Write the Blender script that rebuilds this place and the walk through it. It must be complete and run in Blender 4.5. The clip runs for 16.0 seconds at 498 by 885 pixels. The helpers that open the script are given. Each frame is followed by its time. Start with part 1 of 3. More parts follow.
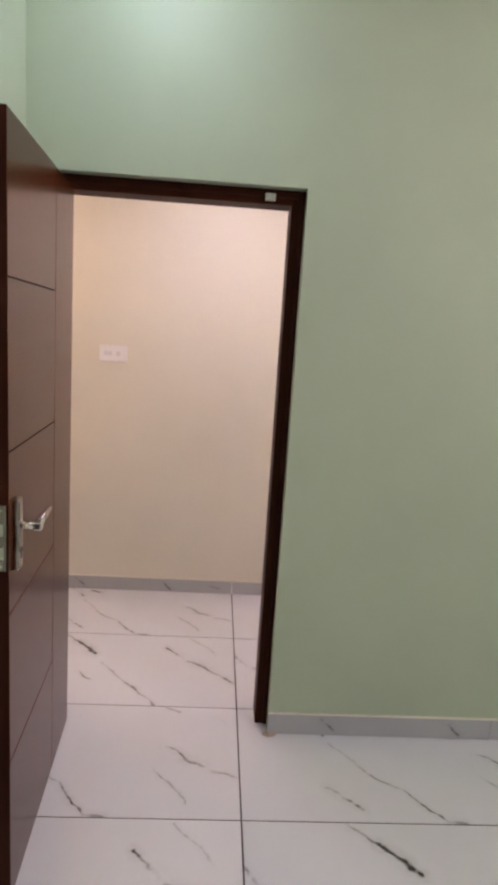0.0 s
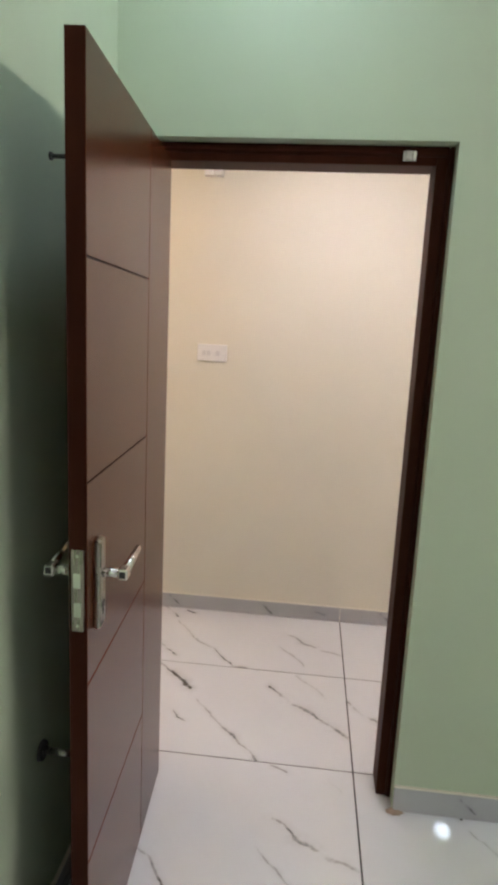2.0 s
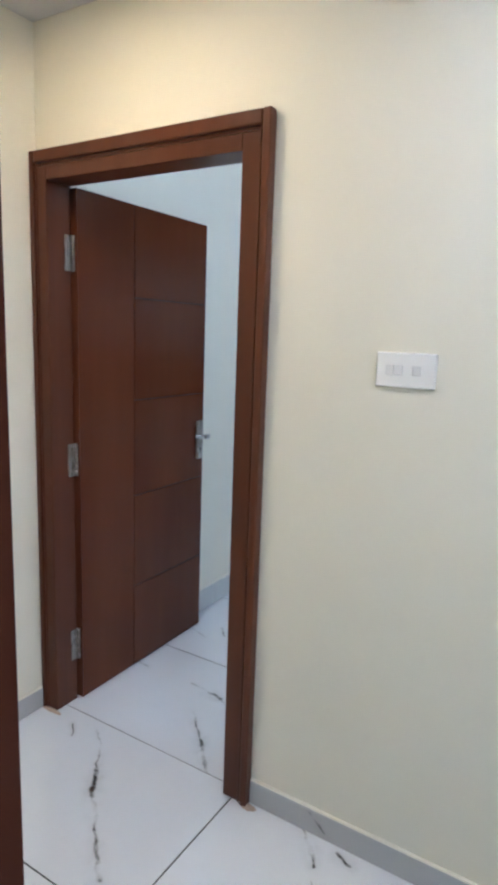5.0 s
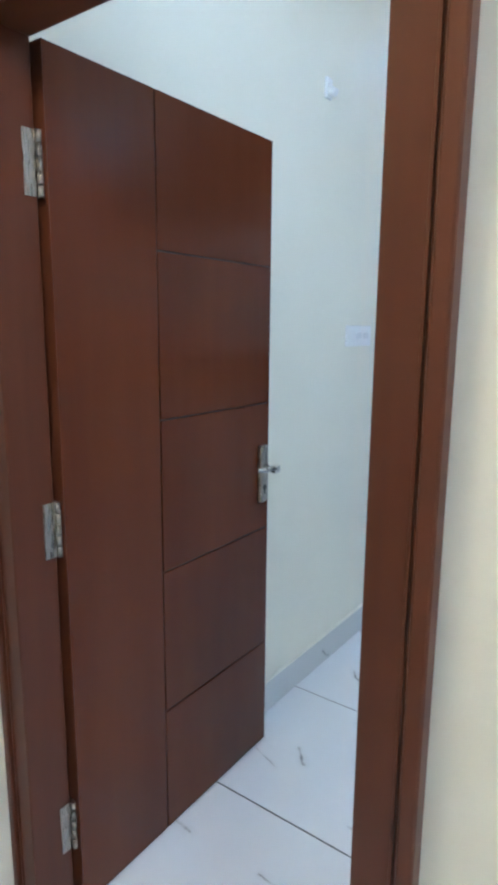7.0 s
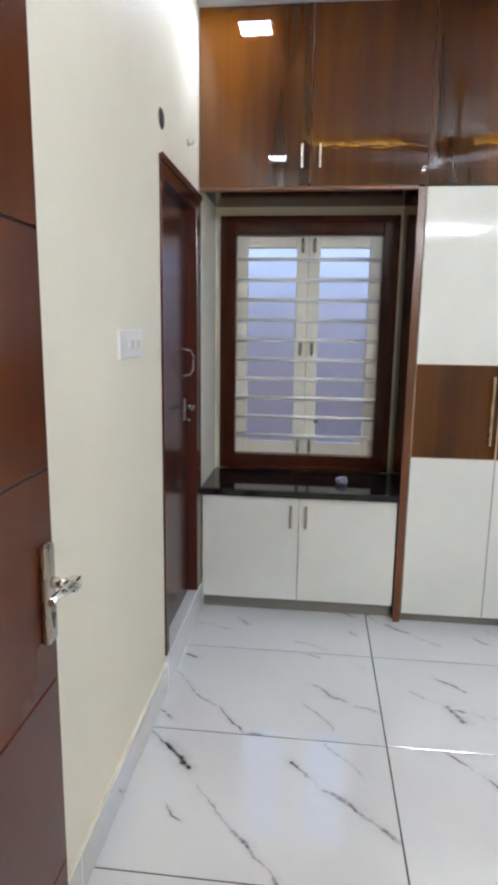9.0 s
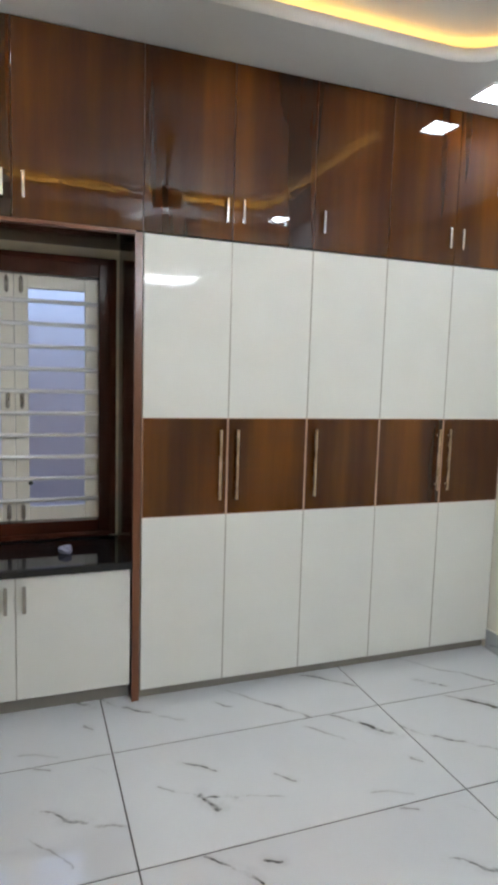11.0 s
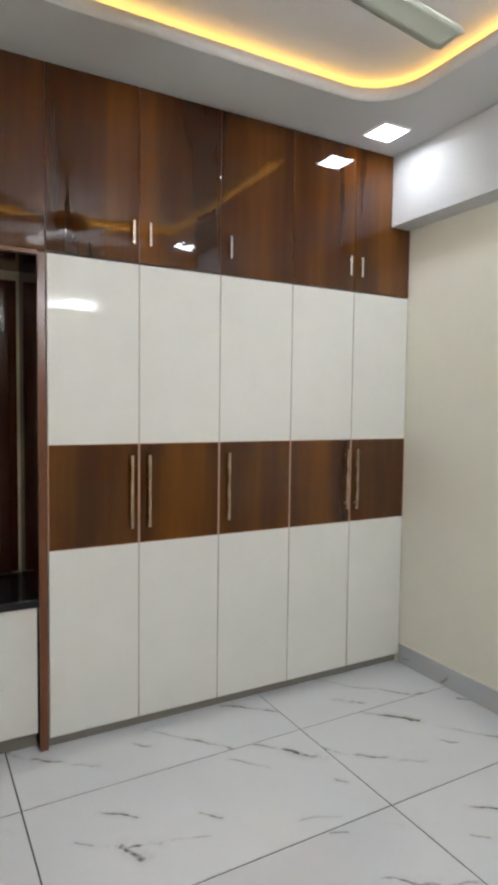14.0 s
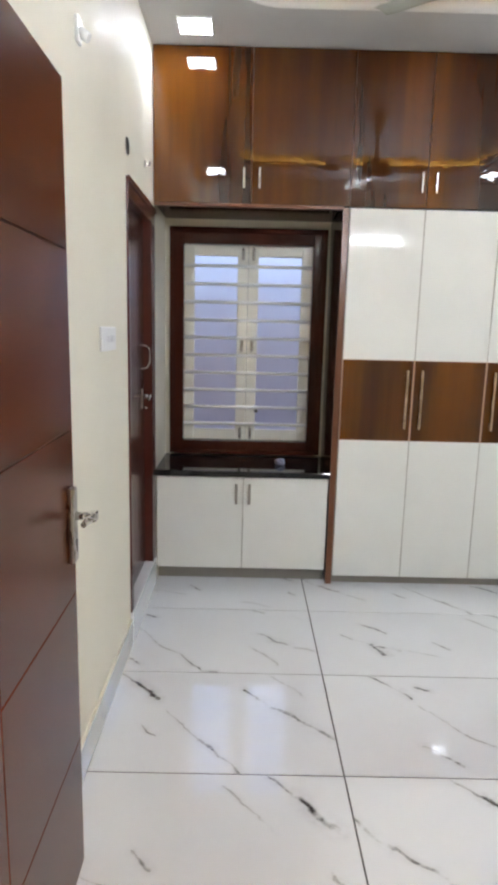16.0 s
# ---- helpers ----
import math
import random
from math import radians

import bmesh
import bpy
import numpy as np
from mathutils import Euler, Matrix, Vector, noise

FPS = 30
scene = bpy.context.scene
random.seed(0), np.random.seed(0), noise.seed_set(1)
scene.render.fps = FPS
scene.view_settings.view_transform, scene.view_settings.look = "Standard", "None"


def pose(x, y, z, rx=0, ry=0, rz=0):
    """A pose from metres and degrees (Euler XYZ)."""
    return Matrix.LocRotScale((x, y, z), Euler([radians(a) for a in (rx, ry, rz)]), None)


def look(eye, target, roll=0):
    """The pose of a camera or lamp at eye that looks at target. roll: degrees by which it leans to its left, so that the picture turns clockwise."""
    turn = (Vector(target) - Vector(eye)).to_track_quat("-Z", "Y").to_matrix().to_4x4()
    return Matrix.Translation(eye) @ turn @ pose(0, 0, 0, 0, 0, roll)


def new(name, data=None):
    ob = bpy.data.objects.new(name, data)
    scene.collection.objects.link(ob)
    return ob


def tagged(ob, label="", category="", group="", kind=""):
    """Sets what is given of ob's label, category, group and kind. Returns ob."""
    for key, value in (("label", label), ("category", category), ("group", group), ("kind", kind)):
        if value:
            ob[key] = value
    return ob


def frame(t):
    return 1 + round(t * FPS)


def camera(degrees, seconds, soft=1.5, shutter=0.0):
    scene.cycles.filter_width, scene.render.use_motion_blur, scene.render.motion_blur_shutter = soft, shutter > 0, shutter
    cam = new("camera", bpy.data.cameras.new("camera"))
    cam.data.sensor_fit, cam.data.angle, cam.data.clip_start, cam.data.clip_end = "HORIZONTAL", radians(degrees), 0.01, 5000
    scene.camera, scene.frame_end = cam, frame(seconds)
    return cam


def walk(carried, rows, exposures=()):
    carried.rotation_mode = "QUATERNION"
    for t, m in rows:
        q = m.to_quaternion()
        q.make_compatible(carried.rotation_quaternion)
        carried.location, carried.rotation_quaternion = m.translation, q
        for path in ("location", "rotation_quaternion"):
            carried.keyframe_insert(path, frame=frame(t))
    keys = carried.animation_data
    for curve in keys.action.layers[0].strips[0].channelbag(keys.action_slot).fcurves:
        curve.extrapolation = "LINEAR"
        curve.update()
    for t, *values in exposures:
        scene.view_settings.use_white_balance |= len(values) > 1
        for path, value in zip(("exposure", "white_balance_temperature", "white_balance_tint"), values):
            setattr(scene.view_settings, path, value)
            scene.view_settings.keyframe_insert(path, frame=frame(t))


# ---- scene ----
cam = camera(44.3, 16.0, soft=4.0)
PATH = [
    (0, (-0.154, 0.066, 1.549), (-0.041, 2.032, 1.202), 3.7),
    (0.5, (-0.139, 0.057, 1.549), (-0.168, 2.026, 1.2), 3.5),
    (1, (-0.162, 0.08, 1.54), (-0.278, 2.043, 1.177), 3.1),
    (1.5, (-0.196, 0.235, 1.525), (-0.344, 2.195, 1.159), 2.8),
    (2, (-0.24, 0.447, 1.536), (-0.426, 2.403, 1.165), 2.7),
    (2.5, (-0.23, 0.681, 1.506), (-0.492, 2.628, 1.131), 2.6),
    (3, (-0.19, 0.994, 1.505), (-0.554, 2.925, 1.133), 2.1),
    (3.5, (-0.213, 1.309, 1.48), (-0.695, 3.215, 1.116), 1.8),
    (4, (-0.258, 1.559, 1.481), (-0.889, 3.425, 1.136), 1.5),
    (4.5, (-0.211, 1.82, 1.484), (-1.072, 3.595, 1.152), 1.7),
    (5, (-0.272, 2.048, 1.47), (-1.302, 3.727, 1.125), 2.0),
    (5.2, (-0.319, 2.153, 1.464), (-1.418, 3.789, 1.121), 2.0),
    (7.5, (-1.12, 3.017, 1.423), (-2.278, 4.604, 1.043), 0.4),
    (8, (-1.304, 3.196, 1.424), (-2.246, 4.916, 1.028), 0.9),
    (8.5, (-1.403, 3.319, 1.42), (-2.013, 5.186, 1.035), 1.0),
    (9, (-1.527, 3.406, 1.442), (-1.739, 5.362, 1.074), 0.8),
    (9.5, (-1.556, 3.467, 1.443), (-1.462, 5.439, 1.115), 1.2),
    (10, (-1.537, 3.584, 1.466), (-1.224, 5.539, 1.177), 1.6),
    (10.2, (-1.541, 3.617, 1.486), (-1.133, 5.555, 1.202), 1.7),
    (12.5, (-1.542, 3.719, 1.472), (-0.618, 5.492, 1.425), 0.7),
    (13, (-1.544, 3.726, 1.47), (-0.56, 5.467, 1.441), 0.5),
    (13.5, (-1.539, 3.753, 1.459), (-0.526, 5.477, 1.406), 0.5),
    (14, (-1.566, 3.741, 1.457), (-0.594, 5.485, 1.34), 0.7),
    (14.5, (-1.556, 3.577, 1.447), (-0.771, 5.409, 1.283), 0.9),
    (15, (-1.548, 3.375, 1.458), (-1.006, 5.284, 1.211), 1.0),
    (15.5, (-1.583, 3.189, 1.455), (-1.306, 5.145, 1.143), 1.1),
    (16, (-1.59, 2.997, 1.434), (-1.575, 4.964, 1.071), 1.4),
]
EXPOSURES = [(0.0, 0.93, 6600, 41.0), (1.0, 1.0, 6500, 29.0), (2.5, 1.1, 6250, 26.0), (3.5, 1.27, 5600, 19.0), (5.0, 1.25, 5080, 15.0), (7.5, 1.66, 5000, 10.5), (8.1, 1.76, 5900, 17.0), (9.0, 1.75, 6350, 18.5), (10.2, 1.54, 6350, 17.0), (12.5, 1.45, 6700, 18.5), (14.5, 1.42, 6700, 19.0), (15.5, 1.55, 6500, 20.0), (16.0, 1.74, 6550, 20.0)]
walk(cam, [(t, look(eye, target, roll)) for t, eye, target, roll in PATH], EXPOSURES)

# ---- light ----
world = bpy.data.worlds.new("world")
scene.world = world
world.use_nodes = True
wn = world.node_tree.nodes
sky = wn.new("ShaderNodeTexSky")
sky.sky_type, sky.sun_disc = "NISHITA", False
sky.sun_elevation, sky.sun_rotation = radians(12), radians(200)
world.node_tree.links.new(sky.outputs[0], wn["Background"].inputs[0])
wn["Background"].inputs[1].default_value = 0.20
sun = new("sun", bpy.data.lights.new("sun", "SUN"))
sun.data.energy, sun.data.angle, sun.data.color = 0.5, radians(12), (1.0, 0.95, 0.88)
sun.matrix_world = look((0, 0, 0), (0.33, 0.92, -0.21))

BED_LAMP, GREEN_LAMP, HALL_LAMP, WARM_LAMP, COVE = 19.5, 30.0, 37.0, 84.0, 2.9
# bedroom batten, then the fill batten added in the green room
BED_TUBE, GREEN_FILL = 71.0, 74.0


# ---- materials ----
def material(name, color=(0.8, 0.8, 0.8), rough=0.5, metal=0.0, coat=0.0):
    m = bpy.data.materials.new(name)
    m.use_nodes = True
    b = m.node_tree.nodes["Principled BSDF"]
    b.inputs["Base Color"].default_value = (*color, 1)
    b.inputs["Roughness"].default_value = rough
    b.inputs["Metallic"].default_value = metal
    b.inputs["Coat Weight"].default_value = coat
    b.inputs["Coat Roughness"].default_value = 0.05
    return m


class Nodes:
    """Small wrapper to write node trees briefly."""

    def __init__(self, m):
        self.tree = m.node_tree
        self.bsdf = m.node_tree.nodes["Principled BSDF"]

    def add(self, kind, values=(), operation="", use_clamp=False, data_type="", interpolation_type=""):
        n = self.tree.nodes.new(kind)
        if operation:
            n.operation = operation
        if use_clamp:
            n.use_clamp = True
        if data_type:
            n.data_type = data_type
        if interpolation_type:
            n.interpolation_type = interpolation_type
        for socket, value in values:
            if isinstance(value, bpy.types.NodeSocket):
                self.tree.links.new(value, n.inputs[socket])
            else:
                n.inputs[socket].default_value = value
        return n

    def link(self, a, b):
        self.tree.links.new(a, b)

    def math(self, op, a, b=0.0, clamp=False):
        return self.add("ShaderNodeMath", [(0, a), (1, b)], operation=op, use_clamp=clamp).outputs[0]

    def vec(self, op, a, b=(0, 0, 0)):
        n = self.add("ShaderNodeVectorMath", [(0, a), (1, b)], operation=op)
        return n.outputs["Value" if op in ("DOT_PRODUCT", "LENGTH", "DISTANCE") else "Vector"]

    def coords(self, scale=(1, 1, 1), where="Object"):
        c = self.add("ShaderNodeTexCoord").outputs[where]
        return self.add("ShaderNodeMapping", [("Vector", c), ("Scale", scale)]).outputs[0]

    def noise(self, vector, scale, detail=4.0, rough=0.5):
        return self.add("ShaderNodeTexNoise", [("Vector", vector), ("Scale", scale), ("Detail", detail), ("Roughness", rough)]).outputs[0]

    def ramp(self, fac, stops):
        n = self.add("ShaderNodeValToRGB", [("Fac", fac)])
        while len(n.color_ramp.elements) < len(stops):
            n.color_ramp.elements.new(0.5)
        for e, (p, c) in zip(n.color_ramp.elements, stops):
            e.position, e.color = p, (*c, 1)
        return n.outputs[0]

    def bump(self, height, strength, distance=0.01):
        n = self.add("ShaderNodeBump", [("Height", height), ("Strength", strength), ("Distance", distance)])
        self.link(n.outputs[0], self.bsdf.inputs["Normal"])

    def range(self, v, a, b, c, d, smooth=False):
        return self.add("ShaderNodeMapRange", [("Value", v), (1, a), (2, b), (3, c), (4, d)],
                        interpolation_type="SMOOTHSTEP" if smooth else "LINEAR").outputs[0]


def paint(name, color, rough=0.55):
    """Wall paint: faint roller texture, patches of slightly different tone."""
    m = material(name, color, rough)
    n = Nodes(m)
    co = n.coords()
    big = n.noise(co, 1.3, 3)
    lo, hi = [tuple(c * k for c in color) for k in (0.95, 1.03)]
    n.link(n.ramp(big, [(0.3, lo), (0.7, hi)]), n.bsdf.inputs["Base Color"])
    n.link(n.range(n.noise(co, 6.0), 0.3, 0.7, rough - 0.06, rough + 0.08), n.bsdf.inputs["Roughness"])
    h = n.math("ADD", n.noise(co, 380.0, 2), n.math("MULTIPLY", n.noise(co, 5.0, 2), 1.2))
    n.bump(h, 0.07, 0.003)
    return m


def wood(name, dark, mid, light, rough, streak=1.0, wave=0.0, grain=(22, 22, 1.3)):
    """Vertical grain with broad bands; wave gives the slight unevenness of a glossy laminate."""
    m = material(name, mid, rough)
    n = Nodes(m)
    rnd = n.add("ShaderNodeObjectInfo").outputs["Random"]
    base = n.add("ShaderNodeTexCoord").outputs["Object"]
    shift = n.add("ShaderNodeCombineXYZ", [(0, n.math("MULTIPLY", rnd, 7.0)), (2, n.math("MULTIPLY", rnd, 11.0))]).outputs[0]
    co = n.vec("ADD", base, shift)
    bands = n.noise(n.vec("MULTIPLY", co, (6.0 * streak, 6.0 * streak, 0.35)), 1.0, 3, 0.55)
    fine = n.noise(n.vec("MULTIPLY", co, tuple(3.2 * g for g in grain)), 1.0, 6, 0.65)
    f = n.math("ADD", n.math("MULTIPLY", bands, 0.89), n.math("MULTIPLY", fine, 0.11))
    n.link(n.ramp(f, [(0.34, dark), (0.5, mid), (0.66, light)]), n.bsdf.inputs["Base Color"])
    h = n.math("MULTIPLY", n.noise(n.vec("MULTIPLY", co, (16.0, 16.0, 28.0)), 1.0, 2), wave)
    if wave:
        n.bump(h, 0.12, 0.002)
    return m


def tile(name, veins, body=(0.775, 0.80, 0.84), upright=False):
    """Polished porcelain with printed marble veins: segments (x, y, x, y, width, strength) in tile coordinates."""
    m = material(name, body, 0.07)
    n = Nodes(m)
    base = n.add("ShaderNodeTexCoord").outputs["Object"]
    flat = n.vec("MULTIPLY", base, (1, 1, 0))
    if upright:
        xyz = n.add("ShaderNodeSeparateXYZ", [(0, base)]).outputs
        flat = n.add("ShaderNodeCombineXYZ", [(0, n.math("ADD", xyz[0], xyz[1])), (1, xyz[2])]).outputs[0]
    wob = n.add("ShaderNodeTexNoise", [("Vector", flat), ("Scale", 8.0), ("Detail", 4.0), ("Roughness", 0.52)]).outputs["Color"]
    wob = n.vec("MULTIPLY", n.vec("SUBTRACT", wob, (0.5, 0.5, 0.5)), (0.075, 0.075, 0))
    p = n.vec("ADD", flat, wob)
    breaks = n.range(n.noise(flat, 11.0, 4, 0.6), 0.38, 0.58, 0.10, 1.0)
    grit = n.range(n.noise(flat, 45.0, 3), 0.3, 0.65, 0.55, 1.1)
    total = None
    for ax, ay, bx, by, width, strength in veins:
        a, d = Vector((ax, ay, 0)), Vector((bx - ax, by - ay, 0))
        rel = n.vec("SUBTRACT", p, a)
        h = n.math("MULTIPLY", n.vec("DOT_PRODUCT", rel, d), 1.0 / d.length_squared, True)
        along = n.add("ShaderNodeVectorMath", [(0, d), ("Scale", h)], operation="SCALE").outputs["Vector"]
        dist = n.vec("LENGTH", n.vec("SUBTRACT", rel, along))
        v = n.range(dist, width * 0.05, width * 1.25, strength, 0.0, True)
        halo = n.range(dist, 0.0, width * 4.5, strength * 0.16, 0.0, True)
        v = n.math("MAXIMUM", v, halo)
        total = v if total is None else n.math("MAXIMUM", total, v)
    total = n.math("MULTIPLY", n.math("MULTIPLY", total, breaks), n.math("MULTIPLY", grit, 1.3), True)
    cloud = n.ramp(n.noise(flat, 2.2, 4), [(0.3, tuple(c * 0.94 for c in body)), (0.7, body)])
    mix = n.add("ShaderNodeMix", [(0, total), (6, cloud), (7, (0.055, 0.05, 0.05, 1))], data_type="RGBA")
    n.link(mix.outputs[2], n.bsdf.inputs["Base Color"])
    n.link(n.range(n.noise(flat, 7.0), 0.3, 0.7, 0.028, 0.05), n.bsdf.inputs["Roughness"])
    n.bump(n.noise(flat, 3.0, 2), 0.05, 0.004)
    n.bsdf.inputs["Specular IOR Level"].default_value = 0.8
    n.bsdf.inputs["Coat Weight"].default_value = 0.75
    n.bsdf.inputs["Coat IOR"].default_value = 1.6
    n.bsdf.inputs["Coat Roughness"].default_value = 0.025
    return m


def glow(name, color, strength):
    m = material(name, color)
    b = m.node_tree.nodes["Principled BSDF"]
    b.inputs["Emission Color"].default_value = (*color, 1)
    b.inputs["Emission Strength"].default_value = strength
    return m


def metal(name, color, rough):
    m = material(name, color, rough, 1.0)
    n = Nodes(m)
    co = n.coords((60, 60, 6))
    n.link(n.range(n.noise(co, 3.0), 0.3, 0.7, rough * 0.7, rough * 1.4), n.bsdf.inputs["Roughness"])
    return m


def plastic(name, color, rough):
    m = material(name, color, rough)
    n = Nodes(m)
    tone = n.noise(n.coords(), 4.0, 3)
    n.link(n.ramp(tone, [(0.3, tuple(c * 0.975 for c in color)), (0.7, tuple(c * 1.015 for c in color))]), n.bsdf.inputs["Base Color"])
    return m


VEINS_1 = [(0.31, 0.15, 0.42, 0.06, 0.008, 0.6), (0.35, 0.40, 0.48, 0.22, 0.005, 0.4), (0.48, 0.22, 0.57, 0.15, 0.007, 0.55),
           (0.57, 0.15, 0.69, 0.015, 0.007, 0.75), (0.69, 0.015, 0.75, 0.008, 0.007, 0.8), (0.88, 0.23, 0.95, 0.16, 0.006, 0.4),
           (0.95, 0.16, 1.02, 0.07, 0.006, 0.45), (0.93, 0.35, 1.02, 0.27, 0.008, 0.75), (1.00, 0.28, 1.07, 0.25, 0.011, 0.95),
           (1.07, 0.25, 1.2, 0.185, 0.007, 0.45), (0.91, 0.60, 0.96, 0.57, 0.006, 0.5), (0.38, 0.52, 0.43, 0.49, 0.009, 0.8),
           (0.20, 0.59, 0.27, 0.53, 0.007, 0.7), (0.27, 0.53, 0.33, 0.45, 0.010, 0.85), (1.11, 0.53, 1.15, 0.49, 0.006, 0.7)]
VEINS_2 = [(0.0, 0.42, 0.09, 0.32, 0.008, 0.55), (0.09, 0.32, 0.22, 0.23, 0.009, 0.6), (0.22, 0.23, 0.32, 0.14, 0.006, 0.6),
           (0.35, 0.60, 0.44, 0.51, 0.008, 0.7), (0.44, 0.51, 0.53, 0.40, 0.012, 1.0), (0.49, 0.25, 0.55, 0.19, 0.006, 0.7),
           (0.58, 0.33, 0.71, 0.17, 0.006, 0.4), (0.71, 0.17, 0.76, 0.13, 0.008, 0.6), (0.76, 0.13, 0.85, 0.0, 0.008, 0.75),
           (0.87, 0.47, 0.95, 0.38, 0.010, 0.85), (0.95, 0.38, 1.06, 0.31, 0.014, 0.6), (1.06, 0.31, 1.2, 0.18, 0.010, 0.65),
           (0.98, 0.59, 1.12, 0.43, 0.006, 0.4)]
VEINS_3 = [(0.95, 0.60, 1.04, 0.50, 0.009, 0.7), (1.04, 0.50, 1.14, 0.385, 0.013, 1.0), (0.80, 0.54, 0.95, 0.375, 0.006, 0.4),
           (1.11, 0.24, 1.15, 0.19, 0.006, 0.8), (0.27, 0.25, 0.39, 0.21, 0.008, 0.8), (0.39, 0.21, 0.54, 0.17, 0.005, 0.4),
           (0.86, 0.10, 1.0, 0.04, 0.006, 0.4), (0.25, 0.46, 0.35, 0.38, 0.007, 0.7), (0.13, 0.36, 0.26, 0.27, 0.006, 0.5),
           (0.26, 0.27, 0.31, 0.17, 0.011, 0.9), (0.55, 0.30, 0.62, 0.24, 0.006, 0.5)]

VEINS_4 = [(0.60, 0.53, 0.70, 0.43, 0.006, 0.5), (0.70, 0.43, 0.78, 0.35, 0.009, 0.9), (0.78, 0.35, 0.88, 0.24, 0.012, 1.0),
           (0.88, 0.24, 0.96, 0.17, 0.008, 0.7), (0.96, 0.17, 1.07, 0.07, 0.010, 0.7), (0.50, 0.50, 0.545, 0.455, 0.006, 0.8), (0.20, 0.30, 0.32, 0.20, 0.006, 0.5)]
VEINS_5 = [(0.74, 0.41, 0.84, 0.385, 0.005, 0.5), (0.84, 0.385, 0.90, 0.38, 0.010, 1.0), (0.90, 0.38, 0.96, 0.36, 0.006, 0.6), (0.86, 0.25, 0.90, 0.21, 0.009, 0.9),
           (0.90, 0.21, 0.98, 0.134, 0.007, 0.7), (0.98, 0.134, 1.03, 0.085, 0.011, 1.0), (1.03, 0.085, 1.11, 0.0, 0.008, 0.5), (0.44, 0.41, 0.50, 0.40, 0.006, 0.5)]

M_TILE = [tile("tile_marble_one", VEINS_1), tile("tile_marble_two", VEINS_2), tile("tile_marble_three", VEINS_3), tile("tile_marble_four", VEINS_4), tile("tile_marble_five", VEINS_5)]
M_SKIRT = tile("skirting_marble", [(0.2, 0.06, 0.25, 0.02, 0.006, 0.8), (0.70, 0.07, 0.76, 0.02, 0.006, 0.6), (1.0, 0.05, 1.06, 0.03, 0.005, 0.5)], (0.47, 0.48, 0.50), True)
M_SKIRT_LIGHT = tile("pale_skirting_marble", [(0.3, 0.07, 0.36, 0.02, 0.006, 0.5), (0.8, 0.06, 0.9, 0.02, 0.006, 0.5)], (0.62, 0.64, 0.64), True)
M_PAINT_LIT = paint("cream_paint_lit_edge", (0.80, 0.77, 0.66))
M_MORTAR = paint("mortar", (0.46, 0.36, 0.28), 0.9)
M_GROUT = material("grout", (0.065, 0.065, 0.068), 0.9)
M_CREAM = paint("cream_wall_paint", (0.80, 0.77, 0.655))
M_GREEN = paint("mint_green_wall_paint", (0.46, 0.56, 0.41))
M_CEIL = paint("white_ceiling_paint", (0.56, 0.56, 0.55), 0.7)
M_FRAME = wood("door_frame_wood", (0.064, 0.0190, 0.0085), (0.086, 0.0265, 0.0120), (0.108, 0.036, 0.0170), 0.30)
# same frame wood with the shade put into its colour
M_FRAME_SHADED = wood("shaded_door_frame_wood", (0.036, 0.0115, 0.007), (0.048, 0.015, 0.009), (0.062, 0.020, 0.012), 0.42)
M_DOOR = wood("door_veneer", (0.072, 0.0180, 0.0062), (0.085, 0.0225, 0.0080), (0.098, 0.0272, 0.0100), 0.24, 0.6)
for _m, _v in ((M_DOOR, 0.25), (M_FRAME, 0.28), (M_FRAME_SHADED, 0.03)):
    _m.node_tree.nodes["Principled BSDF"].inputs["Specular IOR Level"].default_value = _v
M_BATH = wood("side_door_veneer", (0.055, 0.012, 0.009), (0.068, 0.016, 0.011), (0.085, 0.022, 0.015), 0.22)
M_GROOVE = material("door_groove", (0.02, 0.008, 0.006), 0.7)
M_LAM = wood("walnut_laminate", (0.030, 0.0070, 0.0007), (0.076, 0.0204, 0.0015), (0.142, 0.0440, 0.0032), 0.022, 0.75, 1.0)
M_LAM.node_tree.nodes["Principled BSDF"].inputs["Specular IOR Level"].default_value = 0.62
M_PANEL_EDGE = wood("brown_panel_edge", (0.13, 0.048, 0.020), (0.17, 0.062, 0.026), (0.21, 0.080, 0.035), 0.3)
M_LAMEDGE = wood("pink_tan_edge_band", (0.42, 0.24, 0.15), (0.47, 0.28, 0.18), (0.52, 0.32, 0.21), 0.35)
M_LAMDARK = wood("dark_walnut_lining", (0.038, 0.0085, 0.0050), (0.052, 0.0120, 0.0066), (0.068, 0.0165, 0.0085), 0.12)
M_LAMDARK.node_tree.nodes["Principled BSDF"].inputs["Specular IOR Level"].default_value = 0.22
M_WHITE = plastic("gloss_white_laminate", (0.77, 0.775, 0.735), 0.06)
M_WHITE.node_tree.nodes["Principled BSDF"].inputs["Specular IOR Level"].default_value = 0.09
_n = Nodes(M_WHITE)
_n.bump(_n.noise(_n.coords((14.0, 14.0, 26.0)), 1.0, 2), 0.07, 0.002)
M_EDGE = plastic("grey_edge_band", (0.46, 0.44, 0.39), 0.4)
M_PLINTH = plastic("grey_plinth", (0.24, 0.225, 0.20), 0.5)
M_STEEL = metal("brushed_steel", (0.38, 0.355, 0.32), 0.28)
M_CHROME = metal("chrome", (0.78, 0.77, 0.75), 0.12)
M_BRASS = metal("copper_toned_steel", (0.62, 0.47, 0.33), 0.25)
M_PLATE = plastic("white_switch_plastic", (0.84, 0.84, 0.83), 0.3)
M_SWITCH = plastic("grey_switch_plastic", (0.72, 0.72, 0.72), 0.3)
M_RED = plastic("red_plastic", (0.30, 0.045, 0.04), 0.4)
